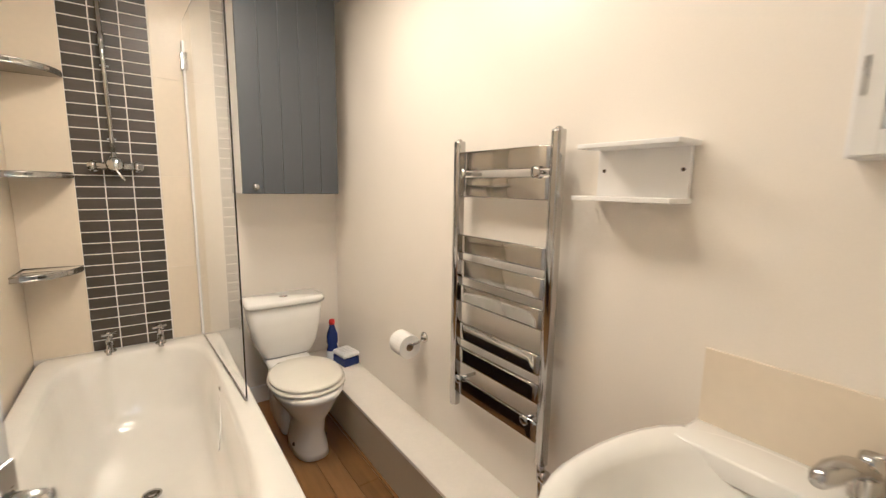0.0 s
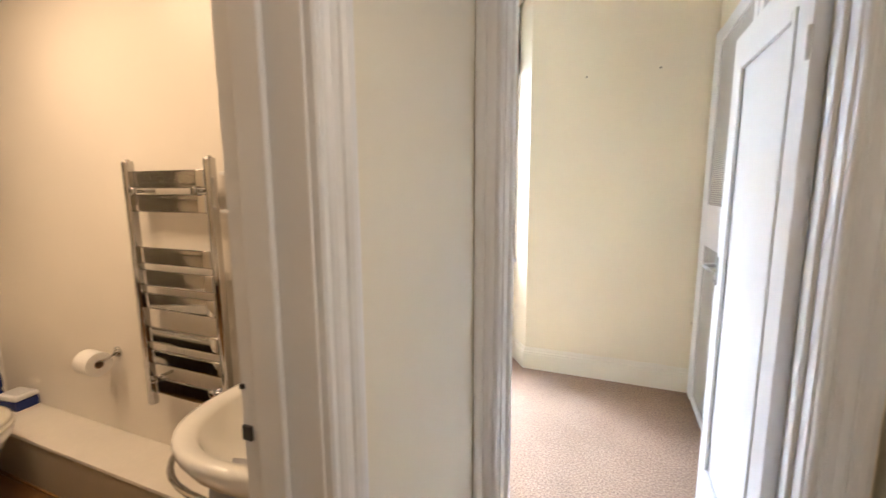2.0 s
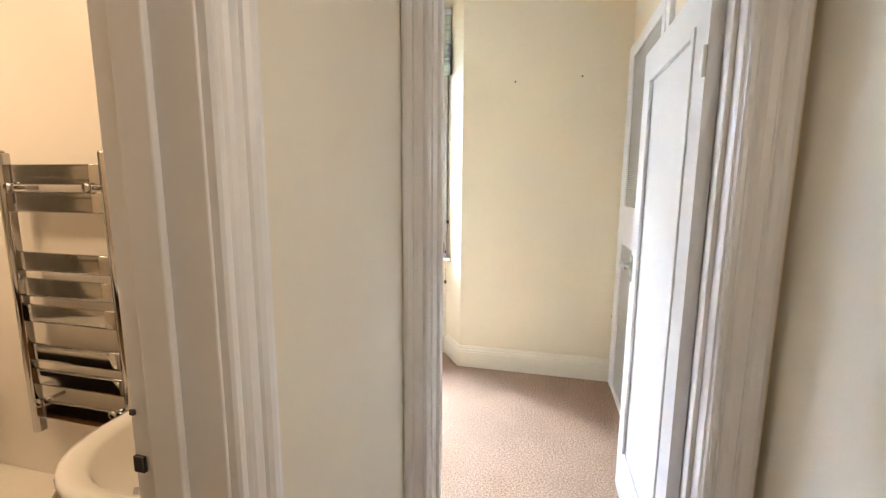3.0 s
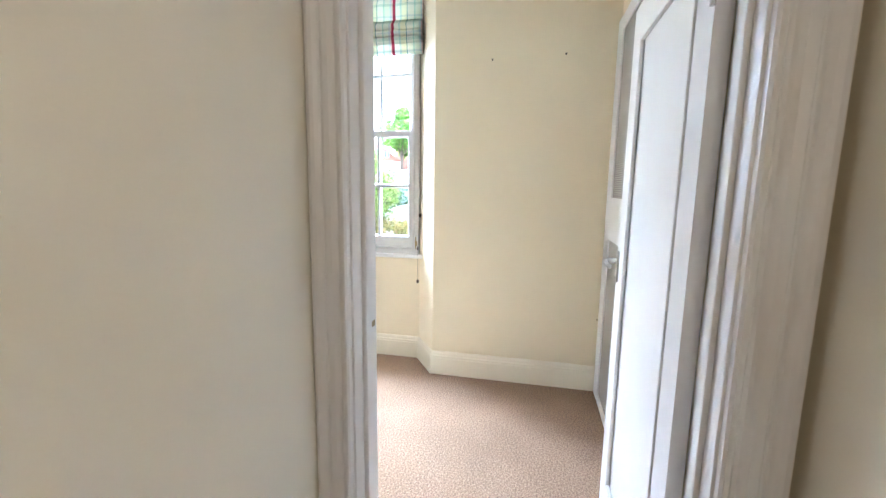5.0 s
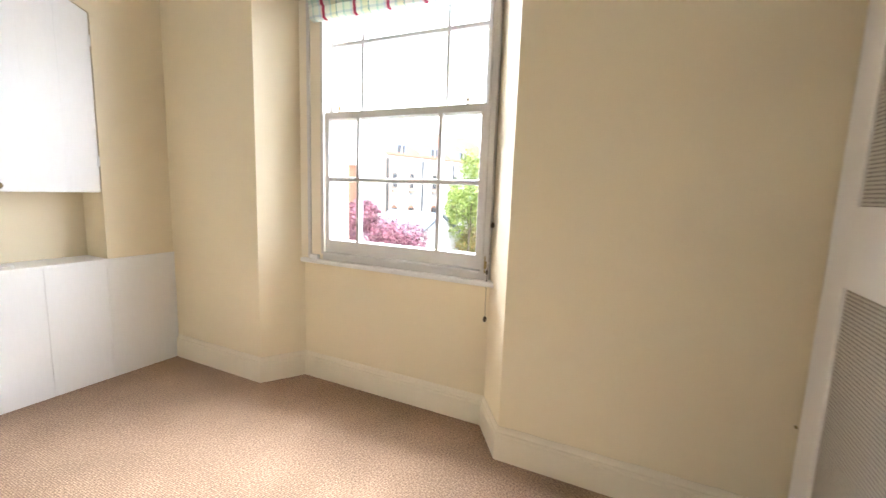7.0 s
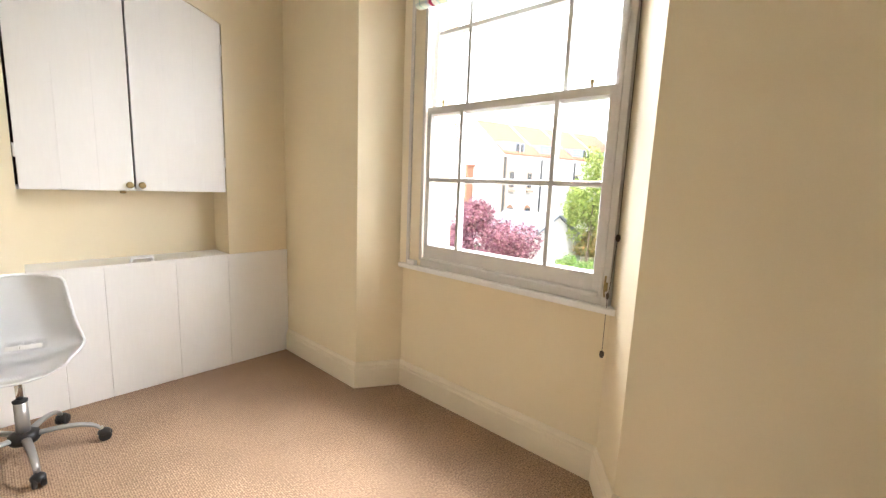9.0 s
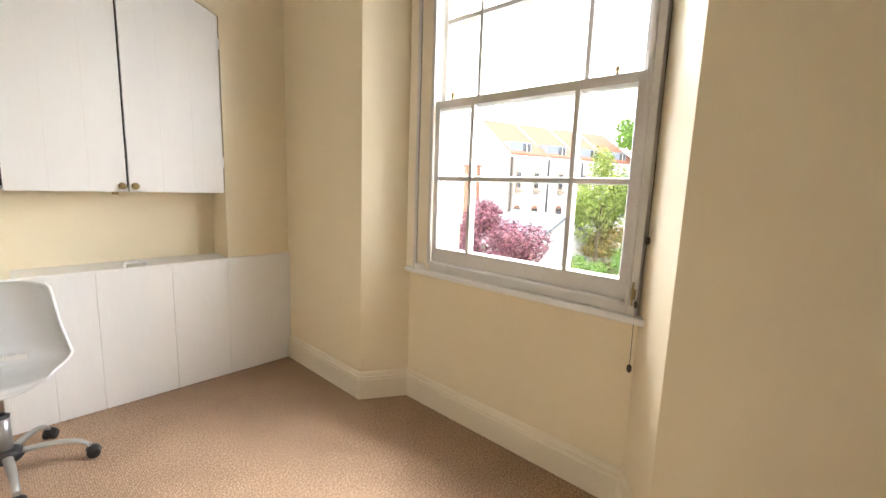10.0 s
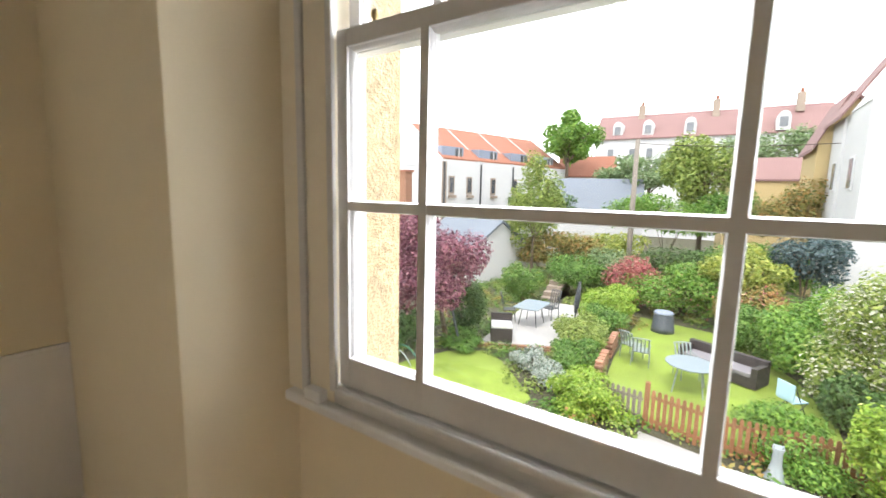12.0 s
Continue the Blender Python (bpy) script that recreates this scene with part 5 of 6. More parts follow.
POLEW = surface("grey_pole_wood", (0.21, 0.18, 0.15), 0.9, vary=0.2, big=5, bump=0.3, stretch=(1, 1, 0.1))
SILVERP = surface("pale_clear_plastic", (0.34, 0.38, 0.40), 0.2, vary=0.1, bump=0.0)
GREENP = surface("green_plastic", (0.03, 0.20, 0.14), 0.35, vary=0.1, bump=0.0)
POST, HOOP = (13.72, 7.08), (12.0, 7.6)

rng = np.random.default_rng(7)


def leaves(name, lobes, count, size, material, parent, flat=0.0, aspect=1.7):
    """Many small leaves scattered over lobes (centre, radii), dense at their skin."""
    count, size = int(count * 2.8), size * 0.60
    vol = np.array([r[0] * r[1] + r[1] * r[2] for _, r in lobes])
    pick = rng.choice(len(lobes), count, p=vol / vol.sum())
    c = np.array([l_[0] for l_ in lobes], float)[pick]
    r = np.array([l_[1] for l_ in lobes], float)[pick]
    d = rng.normal(size=(count, 3))
    d /= np.linalg.norm(d, axis=1)[:, None]
    k = 1 - np.abs(rng.normal(0, 0.16, count)) + rng.normal(0, 0.13, count)
    p = c + d * r * k[:, None]
    nrm = d + rng.normal(0, 0.55, (count, 3))
    nrm[:, 2] += 0.5 + flat
    nrm /= np.linalg.norm(nrm, axis=1)[:, None]
    a = np.cross(nrm, rng.normal(size=(count, 3)))
    a /= np.linalg.norm(a, axis=1)[:, None]
    b_ = np.cross(nrm, a)
    s = size * rng.uniform(0.6, 1.3, count)[:, None]
    droop = nrm * s * 0.25
    v = np.stack([p - a * s * aspect / 2, p + b_ * s * 0.5 - droop, p + a * s * aspect / 2 - droop, p - b_ * s * 0.5 - droop], 1).reshape(-1, 3)
    v -= np.array(OFF[parent.name])
    f = np.arange(count * 4).reshape(-1, 4)
    me = bpy.data.meshes.new(name)
    me.from_pydata(v.tolist(), [], f.tolist())
    me.materials.append(material)
    ob = new(name, me)
    ob.parent = parent
    OFF[ob.name] = OFF[parent.name]
    return ob


def lobed(centre, radii, n, seed, spread=0.80, small=0.46):
    q = random.Random(seed)
    out = [(centre, tuple(0.72 * r for r in radii))]
    for _ in range(n):
        d = Vector((q.gauss(0, 1), q.gauss(0, 1), q.gauss(0, 0.8))).normalized()
        k = q.uniform(small * 0.7, small * 1.15)
        out.append((tuple(c + d[i] * radii[i] * spread for i, c in enumerate(centre)), tuple(r * k for r in radii)))
    return out


def bush(label, at, radii, material, seed, count=1500, size=0.10, lobes=7, category="bush", name="bush", ground=GZ, flat=0.0, extra=None):
    """A shrub: a few stems and a lobed mass of leaves. at: the centre of its mass."""
    t = thing(name, (at[0], at[1], ground), label, category)
    bm = B()
    q = random.Random(seed)
    for _ in range(5):
        e = (at[0] + q.uniform(-0.5, 0.5) * radii[0], at[1] + q.uniform(-0.5, 0.5) * radii[1], at[2] + q.uniform(-0.1, 0.3) * radii[2])
        tube(bm, bend((at[0] + q.uniform(-0.1, 0.1), at[1] + q.uniform(-0.1, 0.1), ground - 0.05), e, (at[0], at[1], (at[2] + ground) / 2 + 0.2), 4), 0.02, 5)
    part("stems", bm, BARK, t)
    ls = lobed(at, radii, lobes, seed)
    leaves("foliage", ls, count, size, material, t, flat)
    if extra:
        leaves("flowers", [(c, tuple(r * 1.04 for r in rr)) for c, rr in ls], extra[1], extra[2], extra[0], t, 0.8, 1.1)
    return t


def tree(label, base, crown_at, radii, material, seed, count=2600, size=0.13, lobes=11, trunk=0.09, category="tree", name="tree"):
    t = thing(name, base, label, category)
    q = random.Random(seed)
    bm = B()
    top = Vector(crown_at)
    pts = bend(base, top, ((base[0] + top[0]) / 2 + q.uniform(-0.2, 0.2), (base[1] + top[1]) / 2 + q.uniform(-0.2, 0.2), (base[2] + top[2]) / 2), 8)
    rows = []
    for i, p in enumerate(pts):
        r = trunk * (1 - 0.75 * i / 8)
        rows.append([p + Vector((r * math.cos(a), r * math.sin(a), 0)) for a in (2 * math.pi * k / 8 for k in range(8))])
    loft(bm, rows)
    for _ in range(9):
        s = pts[q.randint(4, 7)]
        e = top + Vector((q.uniform(-0.8, 0.8) * radii[0], q.uniform(-0.8, 0.8) * radii[1], q.uniform(-0.4, 0.7) * radii[2]))
        tube(bm, bend(s, e, (s + e) / 2 + Vector((0, 0, 0.15 * radii[2])), 4), trunk * 0.22, 5)
    part("trunk", bm, BARK, t)
    leaves("crown", lobed(crown_at, radii, lobes + 6, seed, 0.86, 0.38), count, size, material, t)
    return t


# ground, lawns and paths
def sheet(name, plan, z, material, label, category, depth=0.3):
    return setting(name, prism(B(), plan, z - depth, z), material, label, category)


setting("ground", bx(B(), 3.9, 900, -600, 600, GZ - 0.5, GZ), SOIL, "dark planted garden earth reaching far off", "ground")
sheet("lawn_left", [(5.0, 5.0), (10.6, 4.2), (11.9, 4.0), (12.9, 4.9), (13.6, 5.6), (14.0, 6.4), (13.3, 7.3), (11.5, 8.0), (8, 9.5), (5, 9.5)], GZ + 0.03, GRASS, "bright green mown lawn with a curved edge", "lawn")
sheet("lawn_right", [(12.3, 2.6), (12.3, -1.9), (14.6, -2.0), (17.2, -1.6), (20.6, 0.2), (21.2, 2.9), (16.0, 2.9)], GZ + 0.03, GRASS, "bright green mown lawn behind the fence", "lawn")
sheet("garden_path", [(6.5, 1.9), (6.5, 0.6), (11.7, 0.25), (11.95, 1.6)], GZ + 0.015, PAVING, "grey paved path leading to the gate", "path")
pat = sheet("patio", [(14.3, 6.75), (15.45, 4.45), (20.9, 5.0), (20.6, 7.4)], GZ + 0.16, PAVING, "pale concrete patio with a brick edge", "patio")
for i in range(12):
    a, b_ = Vector((14.28, 6.77)), Vector((15.45, 4.43))
    p = a.lerp(b_, (i + 0.5) / 12)
    m = Matrix.Translation((p.x - 0.05, p.y, GZ)) @ Matrix.Rotation(math.atan2(b_.y - a.y, b_.x - a.x), 4, "Z")
    part("edge_brick", bx(B(), -0.1, 0.1, -0.05, 0.05, 0.0, 0.15, 0.008, 1, m=m), BRICKM, pat)

# garden steps
st = thing("garden_steps", (21.8, 6.9, GZ), "pale stone garden steps going up between shrubs", "steps")
for i in range(4):
    part("step", bx(B(), 21.2 + i * 0.4, 22.4 + i * 0.4, 6.55, 7.25, GZ, GZ + 0.2 + 0.2 * i, 0.015), STONEQ, st)

# low brick wall, stepping down in three lengths
bw = thing("garden_wall", (17, 3.1, GZ), "low weathered brick garden wall in stepped lengths", "wall")
brick = None
for (xa, ya), (xb, yb), courses in (((14.0, 2.95), (15.3, 3.02), 6), ((15.8, 3.05), (17.2, 3.12), 6), ((17.9, 3.16), (20.9, 3.32), 7)):
    d = Vector((xb - xa, yb - ya))
    ang, n_ = math.atan2(d.y, d.x), int(d.length / 0.225)
    for c in range(courses):
        for i in range(n_):
            p = Vector((xa, ya)) + d * ((i + 0.5 + 0.5 * (c % 2) * (i < n_ - 1)) / n_)
            m = Matrix.Translation((p.x, p.y, GZ + c * 0.078)) @ Matrix.Rotation(ang, 4, "Z")
            if brick is None:
                o = part("brick", bx(B(), -0.107, 0.107, -0.1, 0.1, 0.004, 0.074, 0.006, 1), BRICKM)
                brick = o.data
            else:
                o = new("brick", brick)
            o.parent = bw
            o.matrix_basis = Matrix.Translation((-17, -3.1, -GZ)) @ m

# picket fence and gate
def pickets(t, x0, y0, x1, y1, height, wood, gap=0.115):
    d = Vector((x1 - x0, y1 - y0))
    n_ = int(d.length / gap)
    ang = math.atan2(d.y, d.x)
    for z in (0.18, height - 0.22):
        m = Matrix.Translation(((x0 + x1) / 2, (y0 + y1) / 2, GZ + z)) @ Matrix.Rotation(ang, 4, "Z")
        part("rail", bx(B(), -d.length / 2, d.length / 2, 0.010, 0.035, 0, 0.07, m=m), wood, t)
    for i in range(n_):
        p = Vector((x0, y0)) + d * ((i + 0.5) / n_)
        m = Matrix.Translation((p.x, p.y, GZ)) @ Matrix.Rotation(ang, 4, "Z")
        prof = [(-0.035, 0.05), (0.035, 0.05), (0.035, height - 0.04), (0, height), (-0.035, height - 0.04)]
        part("picket", loft(B(), [[m @ Vector((x, y, z)) for x, z in prof] for y in (0.008, -0.010)]), wood, t)


gt = thing("garden_gate", (11.95, 0.9, GZ), "brown stained picket gate in the garden fence", "gate")
pickets(gt, 12.15, 1.45, 11.95, 0.42, 0.92, FENCEW)
for x, y in ((12.17, 1.52), (11.93, 0.35)):
    part("post", bx(B(), x - 0.05, x + 0.05, y - 0.05, y + 0.05, GZ, GZ + 1.05, 0.01), FENCEW, gt)
fn = thing("picket_fence", (12.0, -1.0, GZ), "brown stained picket fence beside the lawn", "fence")
pickets(fn, 11.93, 0.28, 12.25, -2.6, 0.85, FENCEW)
fn2 = thing("picket_fence", (12.3, 2.2, GZ), "weathered grey picket fence overgrown with climbers", "fence")
pickets(fn2, 12.35, 2.75, 12.19, 1.6, 0.8, POLEW)

# garden furniture
def garden_chair(name, label, group, metal, back=0.5):
    t = thing(name, (0, 0, 0), label, "chair", group)
    for x in (-0.24, 0.24):
        for y in (-0.22, 0.24):
            part("leg", tube(B(), [(x, y, 0), (x * 0.95, y * 0.9, 0.44)], 0.014, 6), metal, t)
        part("arm", tube(B(), bend((x, -0.2, 0.44), (x, 0.25, 0.64), (x, -0.22, 0.66), 5), 0.013, 6), metal, t)
    part("seat", bx(B(), -0.24, 0.24, -0.24, 0.24, 0.42, 0.45, 0.012), metal, t)
    for i in range(5):
        x = -0.2 + 0.1 * i
        part("back_slat", tube(B(), bend((x, 0.23, 0.45), (x * 1.05, 0.36, 0.45 + back), (x, 0.25, 0.72), 4), 0.022, 6), metal, t)
    part("back_rail", tube(B(), bend((-0.25, 0.35, 0.44 + back), (0.25, 0.35, 0.44 + back), (0, 0.37, 0.50 + back), 6), 0.018, 6), metal, t)
    return t


c0 = garden_chair("patio_chair", "dark metal high-backed patio chair beside a table", "patio chairs", DARKMET, 0.62)
c0.matrix_basis = pose(17.1, 6.95, GZ + 0.16, 0, 0, 25)
copy_thing(c0, pose(18.25, 5.75, GZ + 0.16, 0, 0, -110))
c1 = garden_chair("garden_chair", "pale grey slatted metal garden chair on the lawn", "lawn chairs", GREYMET, 0.42)
c1.matrix_basis = pose(16.25, 2.45, GZ + 0.03, 0, 0, 60)
copy_thing(c1, pose(15.85, 2.15, GZ + 0.03, 0, 0, 95))
copy_thing(c1, pose(15.6, 0.95, GZ + 0.03, 0, 0, -60))


def table(name, label, at, top, metal, z):
    t = thing(name, (at[0], at[1], z), label, "table")
    part("tabletop", loft(B(), [[v + Vector((0, 0, h)) for v in top] for h in (0.70, 0.725)]), PALEMET, t)
    for dx, dy in ((-0.35, -0.3), (0.35, -0.3), (-0.35, 0.3), (0.35, 0.3)):
        part("leg", tube(B(), [(at[0] + dx * 1.15, at[1] + dy * 1.15, z), (at[0] + dx * 0.8, at[1] + dy * 0.8, z + 0.70)], 0.018, 6), metal, t)
    return t


table("patio_table", "glass-topped rectangular patio table with dark legs", (17.2, 6.1), oval(17.2, 6.1, GZ + 0.16, 0.75, 0.48, 9, 28), DARKMET, GZ + 0.16)
table("garden_table", "round pale metal garden table on the lawn", (14.75, 0.85), oval(14.75, 0.85, GZ + 0.03, 0.58, 0.58, 2, 32), GREYMET, GZ + 0.03)


def rattan_seat(name, label, m, w, category):
    t = thing(name, (0, 0, 0), label, category)
    part("base", bx(B(), 0, w, 0, 0.75, 0.03, 0.30, 0.01), RATTAN, t)
    part("backrest", bx(B(), 0, w, 0.58, 0.75, 0.30, 0.68, 0.015), RATTAN, t)
    for x in (0, w - 0.15):
        part("armrest", bx(B(), x, x + 0.15, 0, 0.58, 0.30, 0.58, 0.012), RATTAN, t)
    part("seat_cushion", bx(B(), 0.155, w - 0.155, 0.0, 0.575, 0.30, 0.42, 0.03, 3), CUSHION, t, "grey cushion")
    t.matrix_basis = m
    return t


rattan_seat("garden_sofa", "dark rattan garden sofa with grey cushions on grass", pose(16.58, 1.25, GZ + 0.03, 0, 0, -116), 2.06, "sofa")
pa = thing("rattan_footstool", (14.95, 6.35, GZ + 0.16), "dark rattan box seat with a white cushion", "stool")
mm = pose(14.98, 6.28, GZ + 0.16, 0, 0, 27)
part("base", bx(B(), -0.35, 0.35, -0.35, 0.35, 0.0, 0.45, 0.012, m=mm), RATTAN, pa)
part("cushion", bx(B(), -0.34, 0.34, -0.34, 0.34, 0.45, 0.55, 0.03, 3, m=mm), WHITECUSH, pa, "white cushion")
part("backrest", bx(B(), 0.30, 0.42, -0.36, 0.36, 0.0, 0.80, 0.012, m=mm), RATTAN, pa)
ps = thing("closed_parasol", (18.5, 4.85, GZ + 0.16), "dark folded parasol on a slanting pole", "parasol")
part("pole", tube(B(), [(18.5, 4.85, GZ + 0.16), (18.55, 4.78, GZ + 1.7)], 0.03), DARKMET, ps)
part("cover", loft(B(), [oval(18.51 + 0.02 * i, 4.84 - 0.02 * i, GZ + 0.5 + 0.3 * i, r, r, 2, 14) for i, r in enumerate((0.05, 0.10, 0.11, 0.08, 0.04))]), DARKMET, ps, "", True)
cb = thing("compost_bin", (19.7, 1.95, GZ), "dark grey tapered plastic compost bin with a lid", "bin")
part("body", lathe(B(), [(0.40, 0), (0.39, 0.2), (0.375, 0.22), (0.36, 0.42), (0.345, 0.44), (0.33, 0.66), (0.31, 0.70)], (19.7, 1.95, GZ), n=24), surface("dark_bin_plastic", (0.06, 0.07, 0.085), 0.5, bump=0.0), cb, "", True)
part("lid", lathe(B(), [(0.33, 0), (0.34, 0.03), (0.30, 0.09), (0.10, 0.12)], (19.7, 1.95, GZ + 0.70), n=24), LEADG, cb, "paler domed lid", True)
bc2 = thing("folding_chair", (14.7, -1.25, GZ), "pale blue folding chair at the lawn's edge", "chair")
mm = pose(14.75, -1.2, GZ + 0.03, 0, 0, 40)
part("seat", bx(B(), -0.22, 0.22, -0.2, 0.2, 0.36, 0.39, 0.01, m=mm), surface("pale_blue_canvas", (0.38, 0.55, 0.66), 0.8, bump=0.1), bc2)
part("back", bx(B(), -0.22, 0.22, 0.18, 0.21, 0.40, 0.80, 0.01, m=mm), surface("pale_blue_cloth", (0.38, 0.55, 0.66), 0.8, bump=0.1), bc2)
for x in (-0.2, 0.2):
    part("leg", tube(B(), [mm @ Vector((x, -0.2, 0)), mm @ Vector((x, 0.2, 0.8))], 0.012, 6), DARKMET, bc2)
    part("leg", tube(B(), [mm @ Vector((x, 0.2, 0)), mm @ Vector((x, -0.2, 0.38))], 0.012, 6), DARKMET, bc2)

# a clear ornament by the path, a leaning post and hoops at the lawn's edge
orn = thing("garden_ornament", (11.72, -0.66, GZ), "pale blue-grey moulded plastic garden ornament by the fence", "ornament")
part("base", lathe(B(), [(0.17, 0), (0.18, 0.03), (0.13, 0.10), (0.085, 0.30), (0.075, 0.52), (0.095, 0.60), (0.09, 0.62), (0.06, 0.55)], (11.72, -0.66, GZ), n=16), SILVERP, orn, "", True)
for dy in (-0.06, 0.06):
    part("prong", tube(B(), [(11.72, -0.66 + dy, GZ + 0.58), (11.72, -0.66 + dy * 1.1, GZ + 0.66)], 0.014, 8), SILVERP, orn, "", True)
lpst = thing("garden_post", (POST[0], POST[1], GZ), "dark leaning garden post beside the lawn", "post")
part("shaft", tube(B(), [(POST[0], POST[1], GZ), (POST[0] - 0.05, POST[1] + 0.38, GZ + 1.4)], 0.045, 8), DARKMET, lpst)
for k, (metal, label) in enumerate(((GREENP, "thin green plastic hoop over the flower bed"), (SILVERP, "thin pale plastic hoop over the flower bed"))):
    hp = thing("garden_hoop", (HOOP[0] - 0.35 * k, HOOP[1], GZ), label, "hoop", "bed hoops")
    part("rod", tube(B(), bend((HOOP[0] - 0.35 * k, HOOP[1] - 0.15, GZ), (HOOP[0] - 0.5 - 0.35 * k, HOOP[1] + 0.9, GZ), (HOOP[0] - 0.2 - 0.35 * k, HOOP[1] + 0.3, GZ + 1.1), 10), 0.016, 6), metal, hp, "", True)

# trees and shrubs
tree("purple-leaved ornamental maple on a slim dark trunk", (13.9, 7.7, GZ), (13.4, 7.95, -0.75), (1.4, 1.55, 1.5), PURPLE, 3, 6500, 0.11, 14, 0.10)
tree("tall pale green young conifer among the gardens", (25.2, 9.3, GZ), (25.2, 9.2, 0.9), (1.25, 1.45, 2.4), OLIVE, 5, 2400, 0.17, 12, 0.12)
tree("large round dark green tree beyond the roofs", (43, 13.0, 0), (43, 13.0, 7.0), (2.2, 2.5, 2.3), LIMEG, 8, 2600, 0.32, 10, 0.25)
tree("broad olive green tree before the far terrace", (33, 1.5, GZ), (33, 1.5, 2.9), (2.0, 2.1, 2.2), OLIVE, 9, 3200, 0.22, 12, 0.2)
tree("pale green tree behind the white gable", (40, 35.5, GZ), (40, 35.5, 9.5), (3.4, 3.4, 3.6), GREYG, 10, 1800, 0.28, 10, 0.2)
tree("pale green garden tree before white houses", (41, 5.6, 0), (41, 5.6, 3.4), (2.5, 3.6, 1.6), GREYG, 11, 2200, 0.28, 10, 0.2)
tree("blossoming pale tree before the far terrace", (48, -2.6, 0), (48, -2.6, 5.6), (2.5, 3.2, 2.2), GREYG, 12, 1600, 0.3, 9, 0.2)
bush("rounded clipped laurel bush beside the picket fence", (12.25, -0.85, -3.05), (0.72, 0.88, 0.58), LIMEG, 20, 3400, 0.075, 9)
bush("yellow-green rounded shrub beside the path", (12.15, 2.65, -3.12), (0.75, 0.95, 0.50), LIME, 21, 3000, 0.085, 9)
bush("large elder bush covered in cream blossom", (15.7, -2.95, -1.95), (1.3, 1.25, 1.7), OLIVE, 22, 4200, 0.11, 11, extra=(BLOSSOM, 1700, 0.12))
bush("lime green feathery conifer close to the house", (11.6, -2.15, -2.6), (0.5, 0.62, 1.25), LIME, 23, 2200, 0.09, 8)
bush("dense green hedge beside the lawn", (17.9, -1.75, -2.25), (1.7, 0.95, 1.3), LIMEG, 24, 2600, 0.12, 9)
bush("dark green shrub behind the sofa", (18.9, -0.75, -2.6), (1.2, 1.0, 0.95), GREEN, 25, 2000, 0.12, 8)
bush("dark leafy shrub under the elder", (14.6, -2.1, -2.9), (0.9, 0.7, 0.65), DARKG, 26, 1700, 0.10, 7)
bush("shrub with coral red flowers", (20.9, -0.7, -2.35), (1.1, 1.0, 0.9), RUST, 27, 1600, 0.13, 7, extra=(PINK, 350, 0.13))
bush("golden yellow feathery shrub", (22.0, -0.5, -1.3), (1.3, 1.2, 1.0), YELLOW, 28, 1700, 0.15, 8)
bush("blue-green spruce bush in the border", (22.9, -2.3, -0.7), (1.2, 1.1, 1.0), BLUEG, 29, 1300, 0.15, 7)
bush("mixed green shrub behind the compost bin", (22.4, 1.6, -2.4), (1.4, 1.9, 1.0), LIMEG, 30, 2400, 0.13, 9, extra=(PINK, 120, 0.12))
bush("tall mixed hedge with rust tips", (25.8, 8.4, -1.5), (1.0, 2.6, 0.9), RUST, 31, 2600, 0.15, 10)
bush("tall mixed hedge with golden tips", (27.0, 5.6, -1.5), (1.0, 2.6, 1.0), YELLOW, 32, 2200, 0.16, 9)
bush("dark green garden hedge", (25.6, 2.1, -1.7), (1.1, 2.4, 1.2), DARKG, 33, 2200, 0.16, 9)
bush("olive green garden hedge", (25.2, -0.8, -1.4), (1.2, 2.2, 1.1), GREEN, 34, 2000, 0.16, 9)
bush("dark rounded evergreen shrub", (23.2, 6.0, -2.2), (1.1, 1.3, 1.15), GREEN, 35, 1900, 0.13, 8)
bush("grey-green shrub by the telegraph pole", (24.4, 4.5, -1.9), (1.2, 1.3, 1.0), GREYG, 36, 1700, 0.14, 8)
bush("dark pink flowering shrub", (22.6, 3.75, -2.15), (1.0, 1.45, 0.95), PINK, 37, 1700, 0.12, 8)
bush("bright lime green rounded shrub", (20.1, 4.1, -2.75), (1.0, 1.15, 0.75), LIME, 38, 2300, 0.11, 8)
bush("green and rust border shrubs", (15.9, 4.0, -2.95), (1.3, 0.75, 0.68), OLIVE, 39, 2300, 0.10, 9)
bush("leafy green border plants", (14.6, 3.6, -3.15), (0.9, 0.75, 0.42), GREEN, 40, 2000, 0.09, 8)
bush("leafy light green border shrub", (18.2, 3.75, -2.95), (0.9, 0.7, 0.6), GREEN, 41, 1500, 0.11, 7)
bush("silver-leaved low border plants", (13.5, 4.55, -3.22), (0.60, 0.62, 0.36), SILVERG, 42, 1100, 0.08, 6)
bush("silver-green low border plants", (12.9, 3.85, -3.24), (0.62, 0.58, 0.34), SILVERG, 43, 1000, 0.08, 6)
bush("shrub with yellow flowers by the shed", (20.6, 7.9, -2.6), (0.7, 1.0, 0.95), GREEN, 44, 1700, 0.11, 8, extra=(YELLOW, 260, 0.10))
bush("dark green climber under the maple", (14.9, 7.7, -2.6), (0.8, 0.6, 0.95), DARKG, 45, 1900, 0.10, 8)
bush("low leafy plants along the lawn edge", (13.9, 7.3, -3.25), (0.75, 0.75, 0.3), GREEN, 46, 1300, 0.09, 7)
bush("dark shrubs below the maple", (12.3, 9.0, -2.7), (1.2, 1.2, 0.9), DARKG, 47, 1600, 0.12, 8)
bush("bright green shrub in the next garden", (30, 3.0, 0.4), (1.5, 3.2, 1.25), LIMEG, 48, 1900, 0.17, 9, ground=GZ)
